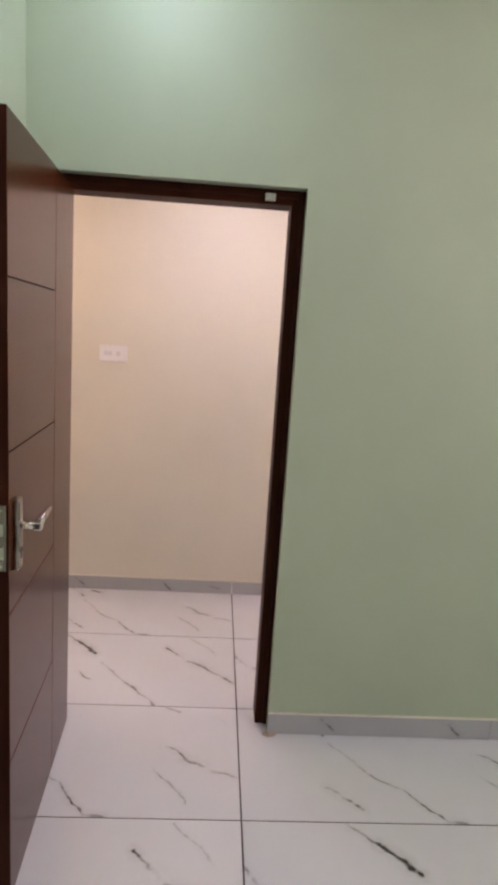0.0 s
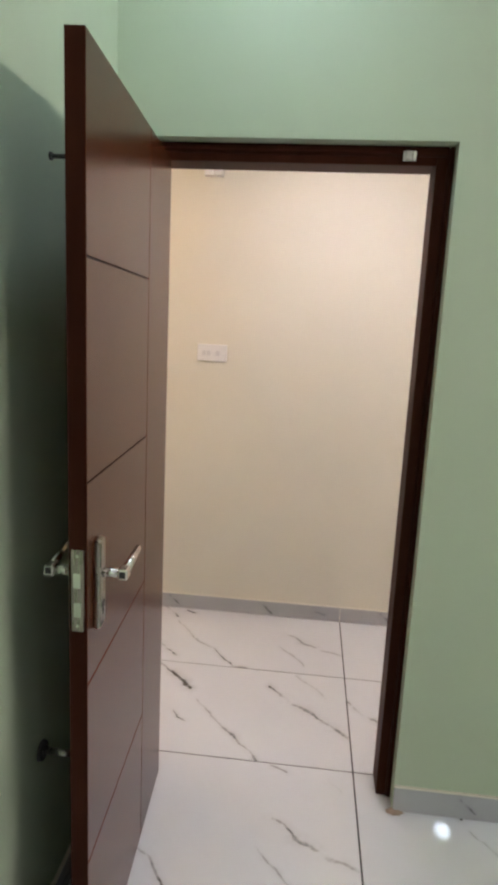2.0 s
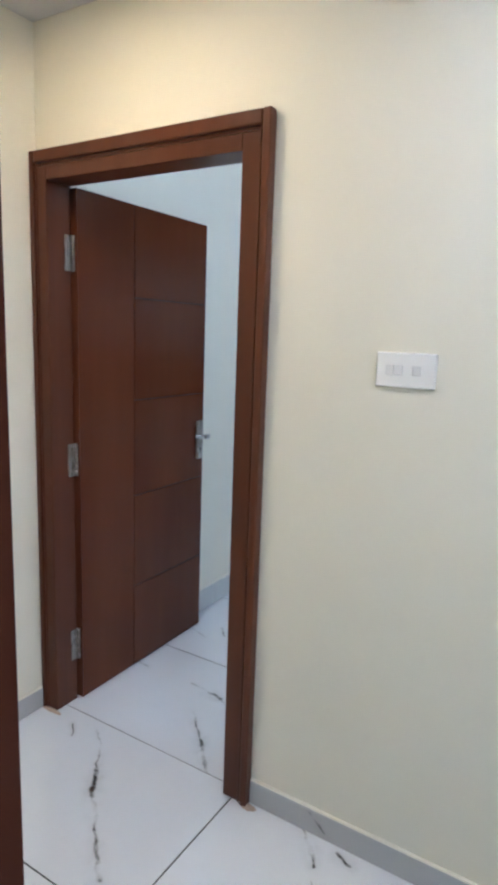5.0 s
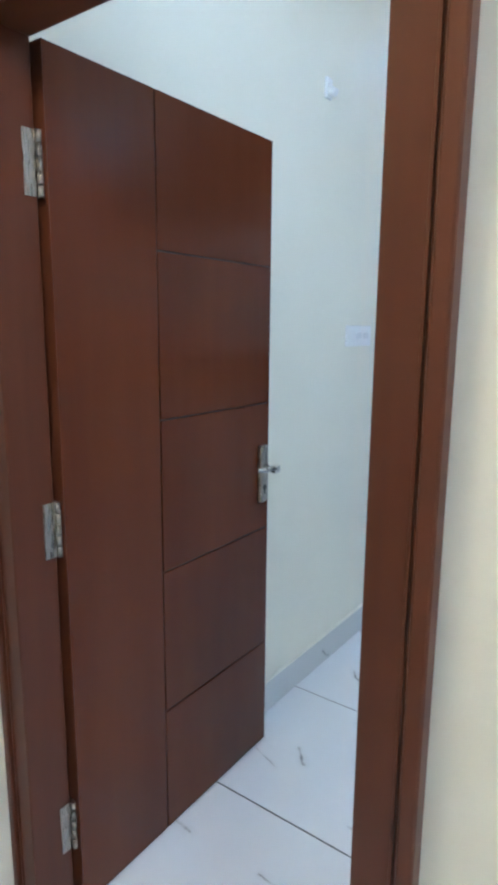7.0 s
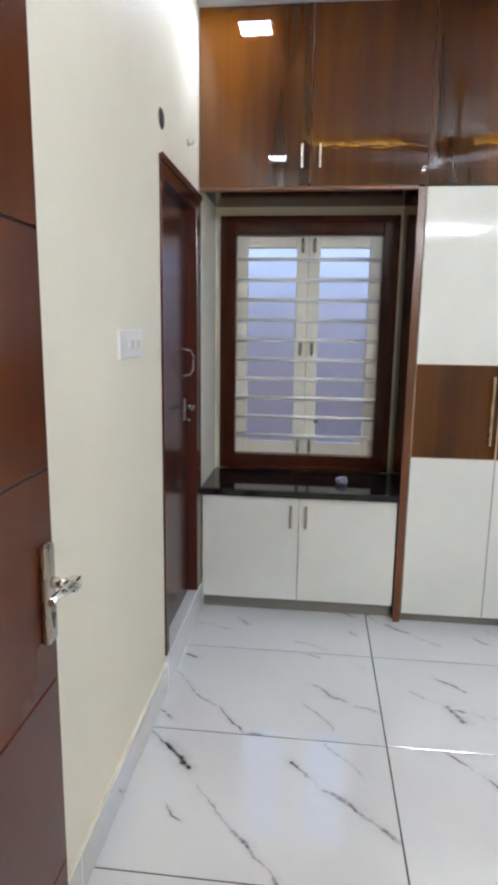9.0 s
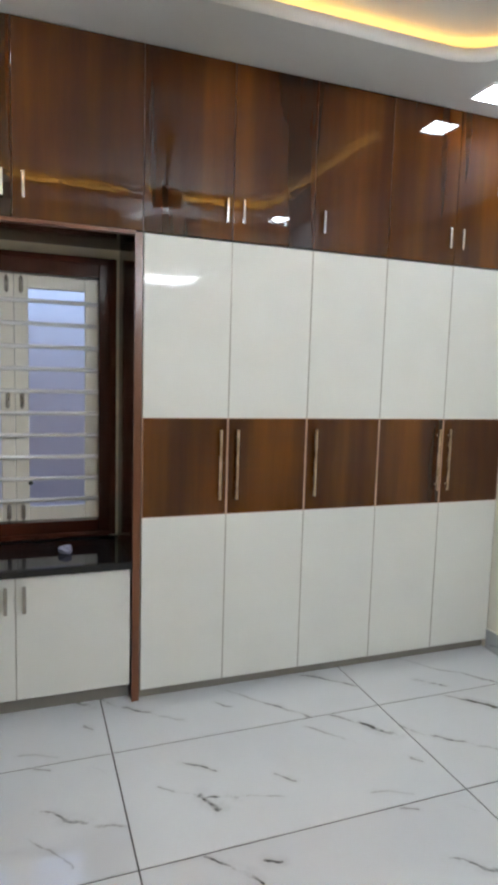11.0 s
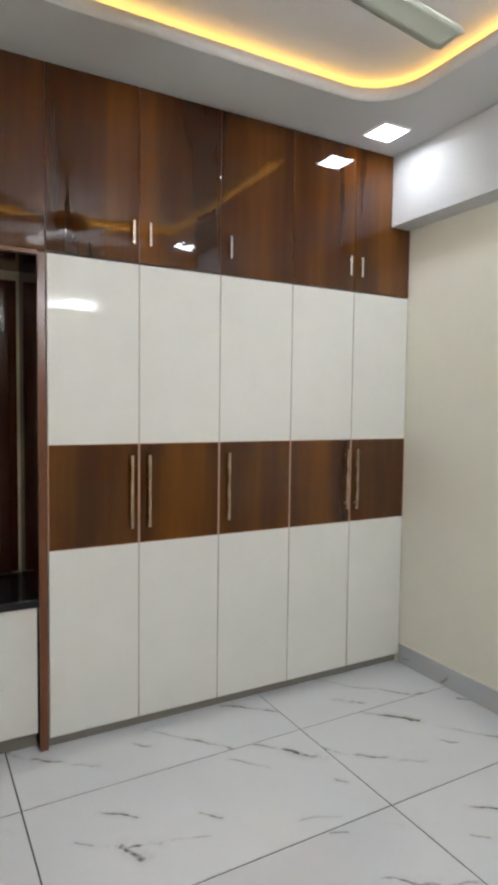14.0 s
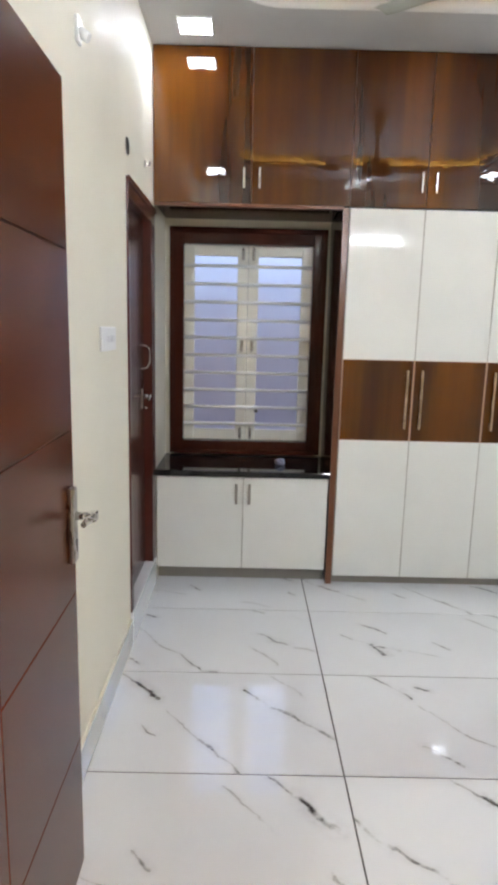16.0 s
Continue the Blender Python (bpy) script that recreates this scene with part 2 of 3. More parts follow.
M_DARK = plastic("black_plastic", (0.02, 0.02, 0.02), 0.5)
M_FAN = plastic("ivory_fan_enamel", (0.44, 0.47, 0.40), 0.3)
M_SHUTTER = plastic("cream_window_enamel", (0.80, 0.78, 0.70), 0.35)
M_BAR = plastic("white_grill_enamel", (0.86, 0.86, 0.84), 0.3)
M_CLOTH = plastic("crumpled_paper", (0.24, 0.25, 0.36), 0.8)
# unseen ground and wall, kept dark so the lower panes dim
M_OUT = paint("unseen_outside", (0.075, 0.078, 0.090), 0.9)

M_GRANITE = material("black_granite", (0.012, 0.012, 0.013), 0.06)
_n = Nodes(M_GRANITE)
_n.link(_n.ramp(_n.noise(_n.coords(), 240.0, 3), [(0.55, (0.008, 0.008, 0.009)), (0.78, (0.06, 0.06, 0.065))]), _n.bsdf.inputs["Base Color"])
M_GLASS = material("frosted_glass", (0.78, 0.79, 0.98), 0.48)
M_GLASS.node_tree.nodes["Principled BSDF"].inputs["Transmission Weight"].default_value = 1.0
_n = Nodes(M_GLASS)
_n.bump(_n.noise(_n.coords(), 160.0, 2), 0.2, 0.002)

G_COOL = glow("cool_lamp_panel", (0.80, 0.93, 1.0), BED_LAMP)
G_GREEN = glow("green_room_lamp_panel", (0.72, 0.95, 1.0), GREEN_LAMP)
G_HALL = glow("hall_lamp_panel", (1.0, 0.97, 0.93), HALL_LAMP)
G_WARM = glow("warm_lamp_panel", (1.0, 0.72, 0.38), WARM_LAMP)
G_TUBE = glow("cool_tube_diffuser", (0.85, 0.94, 0.98), BED_TUBE)
G_GREEN_FILL = glow("green_room_fill_panel", (1.0, 0.96, 0.86), GREEN_FILL)
G_COVE = glow("warm_led_strip", (1.0, 0.60, 0.14), COVE)


# ---- mesh helpers ----
def box(bm, x0, x1, y0, y1, z0, z1, bevel=0.0):
    made = bmesh.ops.create_cube(bm, size=1.0)["verts"]
    for v in made:
        v.co = Vector((x0 + (v.co.x + 0.5) * (x1 - x0), y0 + (v.co.y + 0.5) * (y1 - y0), z0 + (v.co.z + 0.5) * (z1 - z0)))
    if bevel:
        edges = list({e for v in made for e in v.link_edges})
        bmesh.ops.bevel(bm, geom=edges, offset=bevel, segments=2, profile=0.5, affect="EDGES")
    return bm


def rod(bm, a, b, r, r2=None, seg=16):
    a, b = Vector(a), Vector(b)
    m = Matrix.Translation((a + b) / 2) @ (b - a).to_track_quat("Z", "Y").to_matrix().to_4x4()
    made = bmesh.ops.create_cone(bm, cap_ends=True, segments=seg, radius1=r, radius2=r if r2 is None else r2, depth=(b - a).length, matrix=m)
    for f in {f for v in made["verts"] for f in v.link_faces}:
        f.smooth = len(f.verts) == 4
    return bm


def lathe(bm, center, profile, seg=40):
    """Turns (radius, z) pairs round the vertical axis at center."""
    rings = [[bm.verts.new((center[0] + max(r, 0.0005) * math.cos(k * math.tau / seg), center[1] + max(r, 0.0005) * math.sin(k * math.tau / seg), center[2] + z))
              for k in range(seg)] for r, z in profile]
    for lo, hi in zip(rings, rings[1:]):
        for k in range(seg):
            bm.faces.new((lo[k], lo[(k + 1) % seg], hi[(k + 1) % seg], hi[k])).smooth = True
    bmesh.ops.recalc_face_normals(bm, faces=bm.faces)
    return bm


def mesh_of(name, bm, mat):
    bmesh.ops.recalc_face_normals(bm, faces=bm.faces)
    me = bpy.data.meshes.new(name)
    bm.to_mesh(me)
    bm.free()
    me.materials.append(mat)
    return me


def part(name, bm, mat, parent, label=""):
    ob = new(name, mesh_of(name, bm, mat))
    top = parent
    while top.parent:
        top = top.parent
    ob.parent = parent
    if parent is top:
        ob.matrix_parent_inverse = top.matrix_basis.inverted()
    return tagged(ob, label)


def thing(name, place, label, category, group="", kind=""):
    ob = new(name)
    ob.empty_display_size = 0.1
    ob.matrix_basis = Matrix.Translation(place)
    return tagged(ob, label, category, group, kind)


def structure(name, bm, mat, label, category):
    return tagged(new(name, mesh_of(name, bm, mat)), label, category, kind="structure")


def boxes(*rows, bevel=0.0):
    bm = bmesh.new()
    for r in rows:
        box(bm, *r, bevel=bevel)
    return bm


# ---- plan ----
XL, XR = -2.09, 0.88            # bedroom and hall west wall, bedroom east wall
Y_GREEN, Y_HALL = 2.25, 2.39    # two faces of the wall of the green room
Y_WALL, Y_BED = 3.55, 3.67      # two faces of the wall between hall and bedroom
Y_FRONT, Y_BACK = 6.323, 6.80   # cupboard fronts, window wall
GX0, GX1, GY0 = -0.825, 2.2, -2.3
Z_BED, Z_UP, Z_HALL, Z_GREEN, TOP = 2.812, 2.912, 2.465, 2.84, 3.12

structure("floor", boxes((-2.3, 2.4, -2.5, 7.0, -0.12, -0.002)), M_GROUT, "dark grey grout bed under the marble tiles", "floor")
structure("ground", boxes((-60, 60, -60, 60, -0.5, -0.45)), M_OUT, "unseen dark ground outside the house", "ground")

# green room
structure("wall_green_west", boxes((GX0 - 0.14, GX0, GY0, Y_GREEN, -0.01, TOP)), M_GREEN, "mint green painted plaster wall behind the open door", "wall")
structure("wall_green_north", boxes((GX0 - 0.14, -0.823, Y_GREEN, 2.32, -0.01, TOP), (0.117, GX1, Y_GREEN, 2.32, -0.01, TOP), (-0.823, 0.117, Y_GREEN, 2.32, 2.049, TOP)),
          M_GREEN, "mint green painted plaster wall with a doorway", "wall")
structure("wall_green_east", boxes((GX1, GX1 + 0.14, GY0, Y_HALL, -0.01, TOP)), M_GREEN, "mint green painted plaster wall", "wall")
structure("wall_green_south", boxes((GX0 - 0.14, GX1 + 0.14, GY0 - 0.14, GY0, -0.01, TOP)), M_GREEN, "mint green painted plaster wall", "wall")
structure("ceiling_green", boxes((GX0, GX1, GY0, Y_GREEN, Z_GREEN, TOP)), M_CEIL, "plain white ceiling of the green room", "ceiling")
# hall
structure("wall_hall_south", boxes((XL, -0.80, 2.32, Y_HALL, -0.01, TOP), (0.106, GX1, 2.32, Y_HALL, -0.01, TOP), (-0.80, 0.106, 2.32, Y_HALL, 2.035, TOP)),
          M_CREAM, "cream painted plaster wall with a doorway", "wall")
structure("wall_hall_north", boxes((XL, -2.06, Y_WALL, Y_BED, -0.01, TOP), (-1.165, GX1, Y_WALL, Y_BED, -0.01, TOP), (-2.06, -1.165, Y_WALL, Y_BED, 2.03, TOP)),
          M_CREAM, "cream painted plaster wall between hall and bedroom with a doorway", "wall")
structure("wall_hall_east", boxes((GX1, GX1 + 0.14, Y_HALL, Y_BED, -0.01, TOP)), M_CREAM, "cream painted plaster wall closing the hall", "wall")
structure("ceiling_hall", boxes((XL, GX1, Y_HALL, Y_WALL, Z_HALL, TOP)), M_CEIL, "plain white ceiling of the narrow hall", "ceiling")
# bedroom
SY0, SY1, SZ0, SZ1 = 5.60, 6.325, 0.15, 2.03
structure("wall_west", boxes((XL - 0.14, XL, 2.3, SY0 + 0.02, -0.01, TOP), (XL - 0.14, XL, SY1 - 0.02, 6.95, -0.01, TOP),
                             (XL - 0.14, XL, SY0 + 0.02, SY1 - 0.02, SZ1 - 0.02, TOP)), M_CREAM, "cream painted plaster wall with a dark side door", "wall")
structure("wall_east", boxes((XR, XR + 0.14, Y_BED, 6.95, -0.01, TOP)), M_CREAM, "cream painted plaster wall beside the wardrobe", "wall")
WX0, WX1, WZ0, WZ1 = -2.055, -1.125, 0.665, 2.02
structure("wall_north", boxes((XL, WX0 + 0.02, Y_BACK, 6.95, -0.01, TOP), (WX1 - 0.02, XR, Y_BACK, 6.95, -0.01, TOP),
                              (WX0 + 0.02, WX1 - 0.02, Y_BACK, 6.95, -0.01, WZ0 + 0.02), (WX0 + 0.02, WX1 - 0.02, Y_BACK, 6.95, WZ1 - 0.02, TOP)),
          M_CREAM, "cream painted plaster wall with the barred window", "wall")
BEAM_X, BEAM_Z = 0.747, 2.44
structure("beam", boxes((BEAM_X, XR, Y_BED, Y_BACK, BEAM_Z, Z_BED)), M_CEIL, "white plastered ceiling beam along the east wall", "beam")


def round_rect(x0, x1, y0, y1, r, seg=10):
    out = []
    for cx, cy, a in ((x1 - r, y1 - r, 0), (x0 + r, y1 - r, 90), (x0 + r, y0 + r, 180), (x1 - r, y0 + r, 270)):
        out.append([(cx + r * math.cos(radians(a + 90 * k / seg)), cy + r * math.sin(radians(a + 90 * k / seg))) for k in range(seg + 1)])
    return out


def ring_slab(outer, hole, r, z0, z1):
    """A slab with a hole whose corners are rounded."""
    bm = bmesh.new()
    arcs = round_rect(*hole, r)
    x0, x1, y0, y1 = outer
    corner = [(x1, y1), (x0, y1), (x0, y0), (x1, y0)]
    levels = []
    for z in (z0, z1):
        a = [[bm.verts.new((*p, z)) for p in arc] for arc in arcs]
        c = [bm.verts.new((*p, z)) for p in corner]
        for k in range(4):
            j = (k + 1) % 4
            for p, q in zip(a[k], a[k][1:]):
                bm.faces.new((c[k], p, q))
            bm.faces.new((c[k], a[k][-1], a[j][0], c[j]))
        levels.append((sum(a, []), c))
    for lo, hi, smooth in ((levels[0][0], levels[1][0], True), (levels[0][1], levels[1][1], False)):
        for k in range(len(lo)):
            j = (k + 1) % len(lo)
            bm.faces.new((lo[k], lo[j], hi[j], hi[k])).smooth = smooth
    return bm


TRAY = (-1.70, 0.37, 4.02, 5.955)
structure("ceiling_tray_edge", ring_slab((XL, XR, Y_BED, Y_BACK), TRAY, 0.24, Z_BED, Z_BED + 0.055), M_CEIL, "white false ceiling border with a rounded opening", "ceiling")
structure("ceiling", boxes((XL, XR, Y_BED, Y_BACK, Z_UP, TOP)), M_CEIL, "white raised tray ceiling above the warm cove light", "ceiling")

# led strip lying on the ledge
led = thing("led_strip_light", (TRAY[0] - 0.05, 5.0, Z_BED + 0.055), "warm yellow light strip hidden on the ceiling cove ledge", "strip light")
o = 0.05
arc_pts = sum(round_rect(TRAY[0] - o, TRAY[1] + o, TRAY[2] - o, TRAY[3] + o, 0.28), [])
led_bm = bmesh.new()
inner = [[led_bm.verts.new((*p, z)) for p in arc_pts] for z in (Z_BED + 0.0555, Z_BED + 0.079)]
arc_out = sum(round_rect(TRAY[0] - o - 0.012, TRAY[1] + o + 0.012, TRAY[2] - o - 0.012, TRAY[3] + o + 0.012, 0.292), [])
outer = [[led_bm.verts.new((*p, z)) for p in arc_out] for z in (Z_BED + 0.0555, Z_BED + 0.079)]
for k in range(len(arc_pts)):
    j = (k + 1) % len(arc_pts)
    for a, b in ((inner[0], inner[1]), (inner[1], outer[1]), (outer[1], outer[0]), (outer[0], inner[0])):
        led_bm.faces.new((a[k], a[j], b[j], b[k]))
part("strip", led_bm, G_COVE, led)


# ---- skirting ----
def skirting(label, origin, axis, length, height=0.08, first=1.2, mat=None):
    """Marble skirting pieces along x or y; origin is the foot of the wall, thickness to the room side by sign."""
    top = thing("baseboard", origin, label, "skirting", "marble skirting", "structure")
    x, y, z = origin
    sx, sy = axis
    at, piece = 0.0, first
    while at < length - 0.001:
        end = min(at + piece, length)
        bm = bmesh.new()
        if sx:
            box(bm, 0, end - at - 0.003, min(0, sx * 0.011), max(0, sx * 0.011), 0.0015, height, 0.0012)
        else:
            box(bm, min(0, sy * 0.011), max(0, sy * 0.011), 0, end - at - 0.003, 0.0015, height, 0.0012)
        ob = new("skirting_tile", mesh_of("skirting_tile", bm, mat or M_SKIRT))
        ob.parent = top
        ob.location = (at, 0, 0) if sx else (0, at, 0)
        at, piece = end, 1.2
    # pale strip for overlapping wall paint and the light on the top edge
    d = 0.009 * (sx or sy)
    row = (0, length, min(0, d), max(0, d), height, height + 0.005) if sx else (min(0, d), max(0, d), 0, length, height, height + 0.005)
    ob = new("filler_bead", mesh_of("filler_bead", boxes(row), M_PAINT_LIT))
    ob.parent = top
    tagged(ob, "pale cream line of overlapping paint and lit top edge")
    return top


skirting("grey marble skirting along the green doorway wall", (0.118, Y_GREEN, 0), (-1, 0), GX1 - 0.118, 0.085, 0.9)
skirting("grey marble skirting along the green side wall", (GX0, GY0, 0), (0, 1), Y_GREEN - GY0, 0.085, 0.7)
skirting("grey marble skirting along the hall wall", (-1.14, Y_WALL, 0), (-1, 0), GX1 + 1.14, 0.08, 1.14)
skirting("grey marble skirting at the hall's end wall", (XL, Y_HALL, 0), (0, 1), Y_WALL - Y_HALL, 0.08, 0.5)
skirting("grey marble skirting along the bedroom side wall", (XL, Y_BED, 0), (0, 1), SY0 - Y_BED, 0.118, 1.02, M_SKIRT_LIGHT)
skirting("grey marble skirting beside the wardrobe", (XR, Y_BED, 0), (0, -1), Y_FRONT - Y_BED, 0.112, 0.35)
skirting("grey marble skirting in the bedroom by the doorway", (-1.14, Y_BED, 0), (1, 0), XR + 1.14, 0.08)


# ---- doors ----
def door_frame(name, x0, x1, y0, y1, top, faces, label, mat, lip=0.012):
    """Frame round an opening in a wall along x; the moulded face is at y0, each member has a flat, an outer bead and a fillet."""
    f = thing(name, (x0, (y0 + y1) / 2, 0), label, "door frame", kind="structure")
    west, east, head = faces
    for a, s, w in ((x0, 1, west), (x1, -1, east)):
        bm = bmesh.new()
        box(bm, min(a, a + s * w), max(a, a + s * w), y0, y1, 0, top, 0.003)
        p, q = a - s * 0.003, a + s * w * 0.24
        box(bm, min(p, q), max(p, q), y0 - lip, y0 + 0.02, 0, top + 0.004, 0.004)
        p, q = a + s * w * 0.31, a + s * w * 0.37
        box(bm, min(p, q), max(p, q), y0 - 0.004, y0 + 0.02, 0, top - 0.02, 0.0015)
        part("jamb", bm, mat, f)
    a, b, h = x0 + west, x1 - east, head
    bm = boxes((a, b, y0, y1, top - h, top), bevel=0.003)
    box(bm, x0 + west * 0.26, x1 - east * 0.26, y0 - lip, y0 + 0.02, top - h * 0.40, top + 0.004, 0.006)
    box(bm, x0 + west * 0.4, x1 - east * 0.4, y0 - 0.004, y0 + 0.02, top - h * 0.52, top - h * 0.47, 0.0015)
    part("head", bm, mat, f)
    return f


# first frame is the same wood, coloured darker for its shaded, backlit side
door_frame("door_frame_1", -0.822, 0.116, 2.306, 2.405, 2.046, (0.074, 0.046, 0.046), "dark reddish-brown wooden door frame set in the green wall", M_FRAME_SHADED, 0.008)
door_frame("door_frame_2", -2.083, -1.142, 3.525, 3.630, 2.052, (0.070, 0.090, 0.092), "dark reddish-brown moulded wooden door frame in the cream wall", M_FRAME)


def door_leaf(name, hinge, angle, width, height, split, grooves, label, hinge_side):
    """A flush leaf in local x from the hinge, grooved into a stile and five panels on both faces; hinge_side: the y face towards the hinges."""
    d = new(name)
    d.matrix_basis = pose(*hinge, 0, 0, angle)
    tagged(d, label, "door", kind="structure")
    t, g = 0.036, 0.0021
    def local(n, bm, mat, parent, text=""):
        ob = new(n, mesh_of(n, bm, mat))
        ob.parent = parent
        return tagged(ob, text)
    local("leaf_core", boxes((0.002, width - 0.002, 0.004, t - 0.004, 0.008, height - 0.002)), M_GROOVE, d, "dark core seen in the grooves")
    levels = [0.006, *grooves, height]
    for y0, y1 in ((0, 0.009), (t - 0.009, t)):
        local("stile", boxes((0, split - g, y0, y1, 0.006, height), bevel=0.0012), M_DOOR, d)
        for lo, hi in zip(levels, levels[1:]):
            local("panel", boxes((split + g, width, y0, y1, lo + (g if lo > 0.01 else 0), hi - (g if hi < height else 0)), bevel=0.0012), M_DOOR, d)
    # lock edge gets the shaded copy of the frame wood, shade in colour
    for n, x0, x1 in (("hinge_edge", -0.001, 0.004), ("lock_edge", width - 0.004, width + 0.001)):
        local(n, boxes((x0, x1, 0.0005, t - 0.0005, 0.006, height)), M_FRAME if n == "hinge_edge" else M_FRAME_SHADED, d)
    return d, local


def leaf_handle(d, local, x, z, t=0.036):
    for face, y in ((-1, 0.0), (1, t)):
        plate = local("handle_plate", boxes((x - 0.020, x + 0.020, min(y, y + face * 0.015), max(y, y + face * 0.015), z - 0.10, z + 0.085), bevel=0.006), M_STEEL, d, "steel lock plate with rounded edges")
        bm = rod(bmesh.new(), (x, y + face * 0.013, z + 0.015), (x, y + face * 0.050, z + 0.015), 0.0105, 0.0085)
        box(bm, x - 0.016, x + 0.012, min(y + face * 0.046, y + face * 0.066), max(y + face * 0.046, y + face * 0.066), z + 0.004, z + 0.027, 0.003)
        rod(bm, (x - 0.008, y + face * 0.057, z + 0.017), (x - 0.108, y + face * 0.060, z + 0.029), 0.0100, 0.0065)
        lever = local("lever", bm, M_CHROME, plate, "chrome lever")
        local("end_cap", boxes((x + 0.012, x + 0.0128, min(y + face * 0.050, y + face * 0.062), max(y + face * 0.050, y + face * 0.062), z + 0.009, z + 0.022)), M_DARK, lever, "black end cap")
        bm = rod(bmesh.new(), (x, y + face * 0.013, z - 0.050), (x, y + face * 0.0162, z - 0.050), 0.0085)
        box(bm, x - 0.003, x + 0.003, min(y, y + face * 0.0162), max(y, y + face * 0.0162), z - 0.072, z - 0.050)
        local("keyhole", bm, M_DARK, plate, "dark keyhole")


# green room door, opened into the green room
d1, put = door_leaf("door_1", (-0.713, 2.290, 0), -87.0, 0.79, 2.0, 0.282, (0.42, 0.83, 1.24, 1.643), "dark brown grooved wooden door standing open into the green room", 1)
leaf_handle(d1, put, 0.735, 1.03)
plate = put("lock_plate", boxes((0.7905, 0.7935, 0.006, 0.030, 0.945, 1.11), bevel=0.0008), M_STEEL, d1, "steel mortise lock plate on the door edge")
bm = boxes((0.793, 0.7965, 0.011, 0.025, 1.035, 1.065), (0.793, 0.7948, 0.011, 0.025, 0.975, 1.005))
for z in (0.957, 1.098):
    rod(bm, (0.792, 0.018, z), (0.7945, 0.018, z), 0.0035, seg=10)
put("latch", bm, M_CHROME, plate, "steel latch bolts")
bm = rod(bmesh.new(), (0.767, 0.0, 1.807), (0.767, -0.03, 1.807), 0.004, seg=10)
rod(bm, (0.767, -0.030, 1.807), (0.767, -0.034, 1.807), 0.007, seg=10)
put("stud", bm, M_DARK, d1, "short dark metal stud")

# bedroom door, opened into the bedroom
d2, put = door_leaf("door_2", (-1.992, 3.640, 0), 90.6, 0.792, 1.958, 0.302, (0.375, 0.782, 1.19, 1.602), "reddish-brown grooved wooden door standing open into the bedroom", 1)
leaf_handle(d2, put, 0.752, 0.975)
for z in (0.24, 0.985, 1.735):
    bm = boxes((-0.041, -0.012, 0.0175, 0.0208, z - 0.062, z + 0.062), (-0.0035, -0.001, 0.013, 0.034, z - 0.062, z + 0.062), bevel=0.0006)
    for q in (-0.042, 0.0, 0.042):
        rod(bm, (-0.027, 0.0178, z + q), (-0.027, 0.0165, z + q), 0.004, seg=8)
    for k in range(5):
        rod(bm, (-0.009, 0.012, z - 0.062 + k * 0.0252), (-0.009, 0.012, z - 0.062 + k * 0.0252 + 0.0235), 0.006, seg=12)
    put("hinge", bm, M_STEEL, d2, "steel butt hinge")

# mortar smears left at the feet of the frames
for k, (mx, my, rx_, ry_) in enumerate(((0.124, 2.236, 0.026, 0.015), (-1.134, 3.522, 0.026, 0.014), (-2.030, 3.514, 0.050, 0.009))):
    bm = bmesh.new()
    bmesh.ops.create_uvsphere(bm, u_segments=20, v_segments=10, radius=1.0)
    for v in bm.verts:
        q = 1 + 0.45 * noise.noise(v.co * 2.3 + Vector((k * 5.0, 0, 0)))
        v.co = Vector((v.co.x * rx_ * q, v.co.y * ry_ * q, max(v.co.z, 0) * 0.007 * q))
    ob = new("mortar_smear", mesh_of("mortar_smear", bm, M_MORTAR))
    ob.location = (mx, my, 0.0003)
    tagged(ob, "brownish mortar smear at the foot of a door frame", "mortar smear", "mortar smears")

# small catch on the head of the first frame
c = thing("door_catch", (-0.006, 2.298, 2.007), "small chrome roller catch on the door frame head", "door catch")
part("base", boxes((-0.024, 0.012, 2.2915, 2.2975, 2.008, 2.034), bevel=0.001), M_CHROME, c)
part("roller", boxes((-0.018, -0.004, 2.280, 2.292, 2.010, 2.032), (0.001, 0.008, 2.280, 2.292, 2.010, 2.032), bevel=0.001), M_CHROME, c)

# wall door stop
c = thing("door_stop", (GX0, 1.70, 0.515), "steel door stop rod fixed to the green wall", "door stop")
part("rosette", rod(rod(bmesh.new(), (GX0, 1.70, 0.515), (GX0 + 0.008, 1.70, 0.515), 0.026, 0.023, 24), (GX0 + 0.006, 1.70, 0.515), (GX0 + 0.016, 1.70, 0.515), 0.016, 0.010), M_DARK, c)
part("rod", rod(bmesh.new(), (GX0 + 0.014, 1.70, 0.515), (GX0 + 0.082, 1.70, 0.515), 0.0085), M_STEEL, c)
part("buffer", rod(bmesh.new(), (GX0 + 0.080, 1.70, 0.515), (GX0 + 0.098, 1.70, 0.515), 0.013), M_STEEL, c)

# side door, closed and set back in the wall
s = thing("door_frame_3", (XL, SY0, SZ0), "dark maroon wooden frame of the side door", "door frame", kind="structure")
fw = 0.075
part("jamb", boxes((XL - 0.10, XL + 0.008, SY0, SY0 + fw * 0.6, SZ0, SZ1), bevel=0.003), M_BATH, s)
part("jamb", boxes((XL - 0.10, XL + 0.008, SY1 - fw - 0.02, SY1 + 0.008, SZ0, SZ1), bevel=0.003), M_BATH, s)
part("head", boxes((XL - 0.10, XL + 0.008, SY0 + fw * 0.6, SY1 - fw - 0.02, SZ1 - fw, SZ1), bevel=0.003), M_BATH, s)
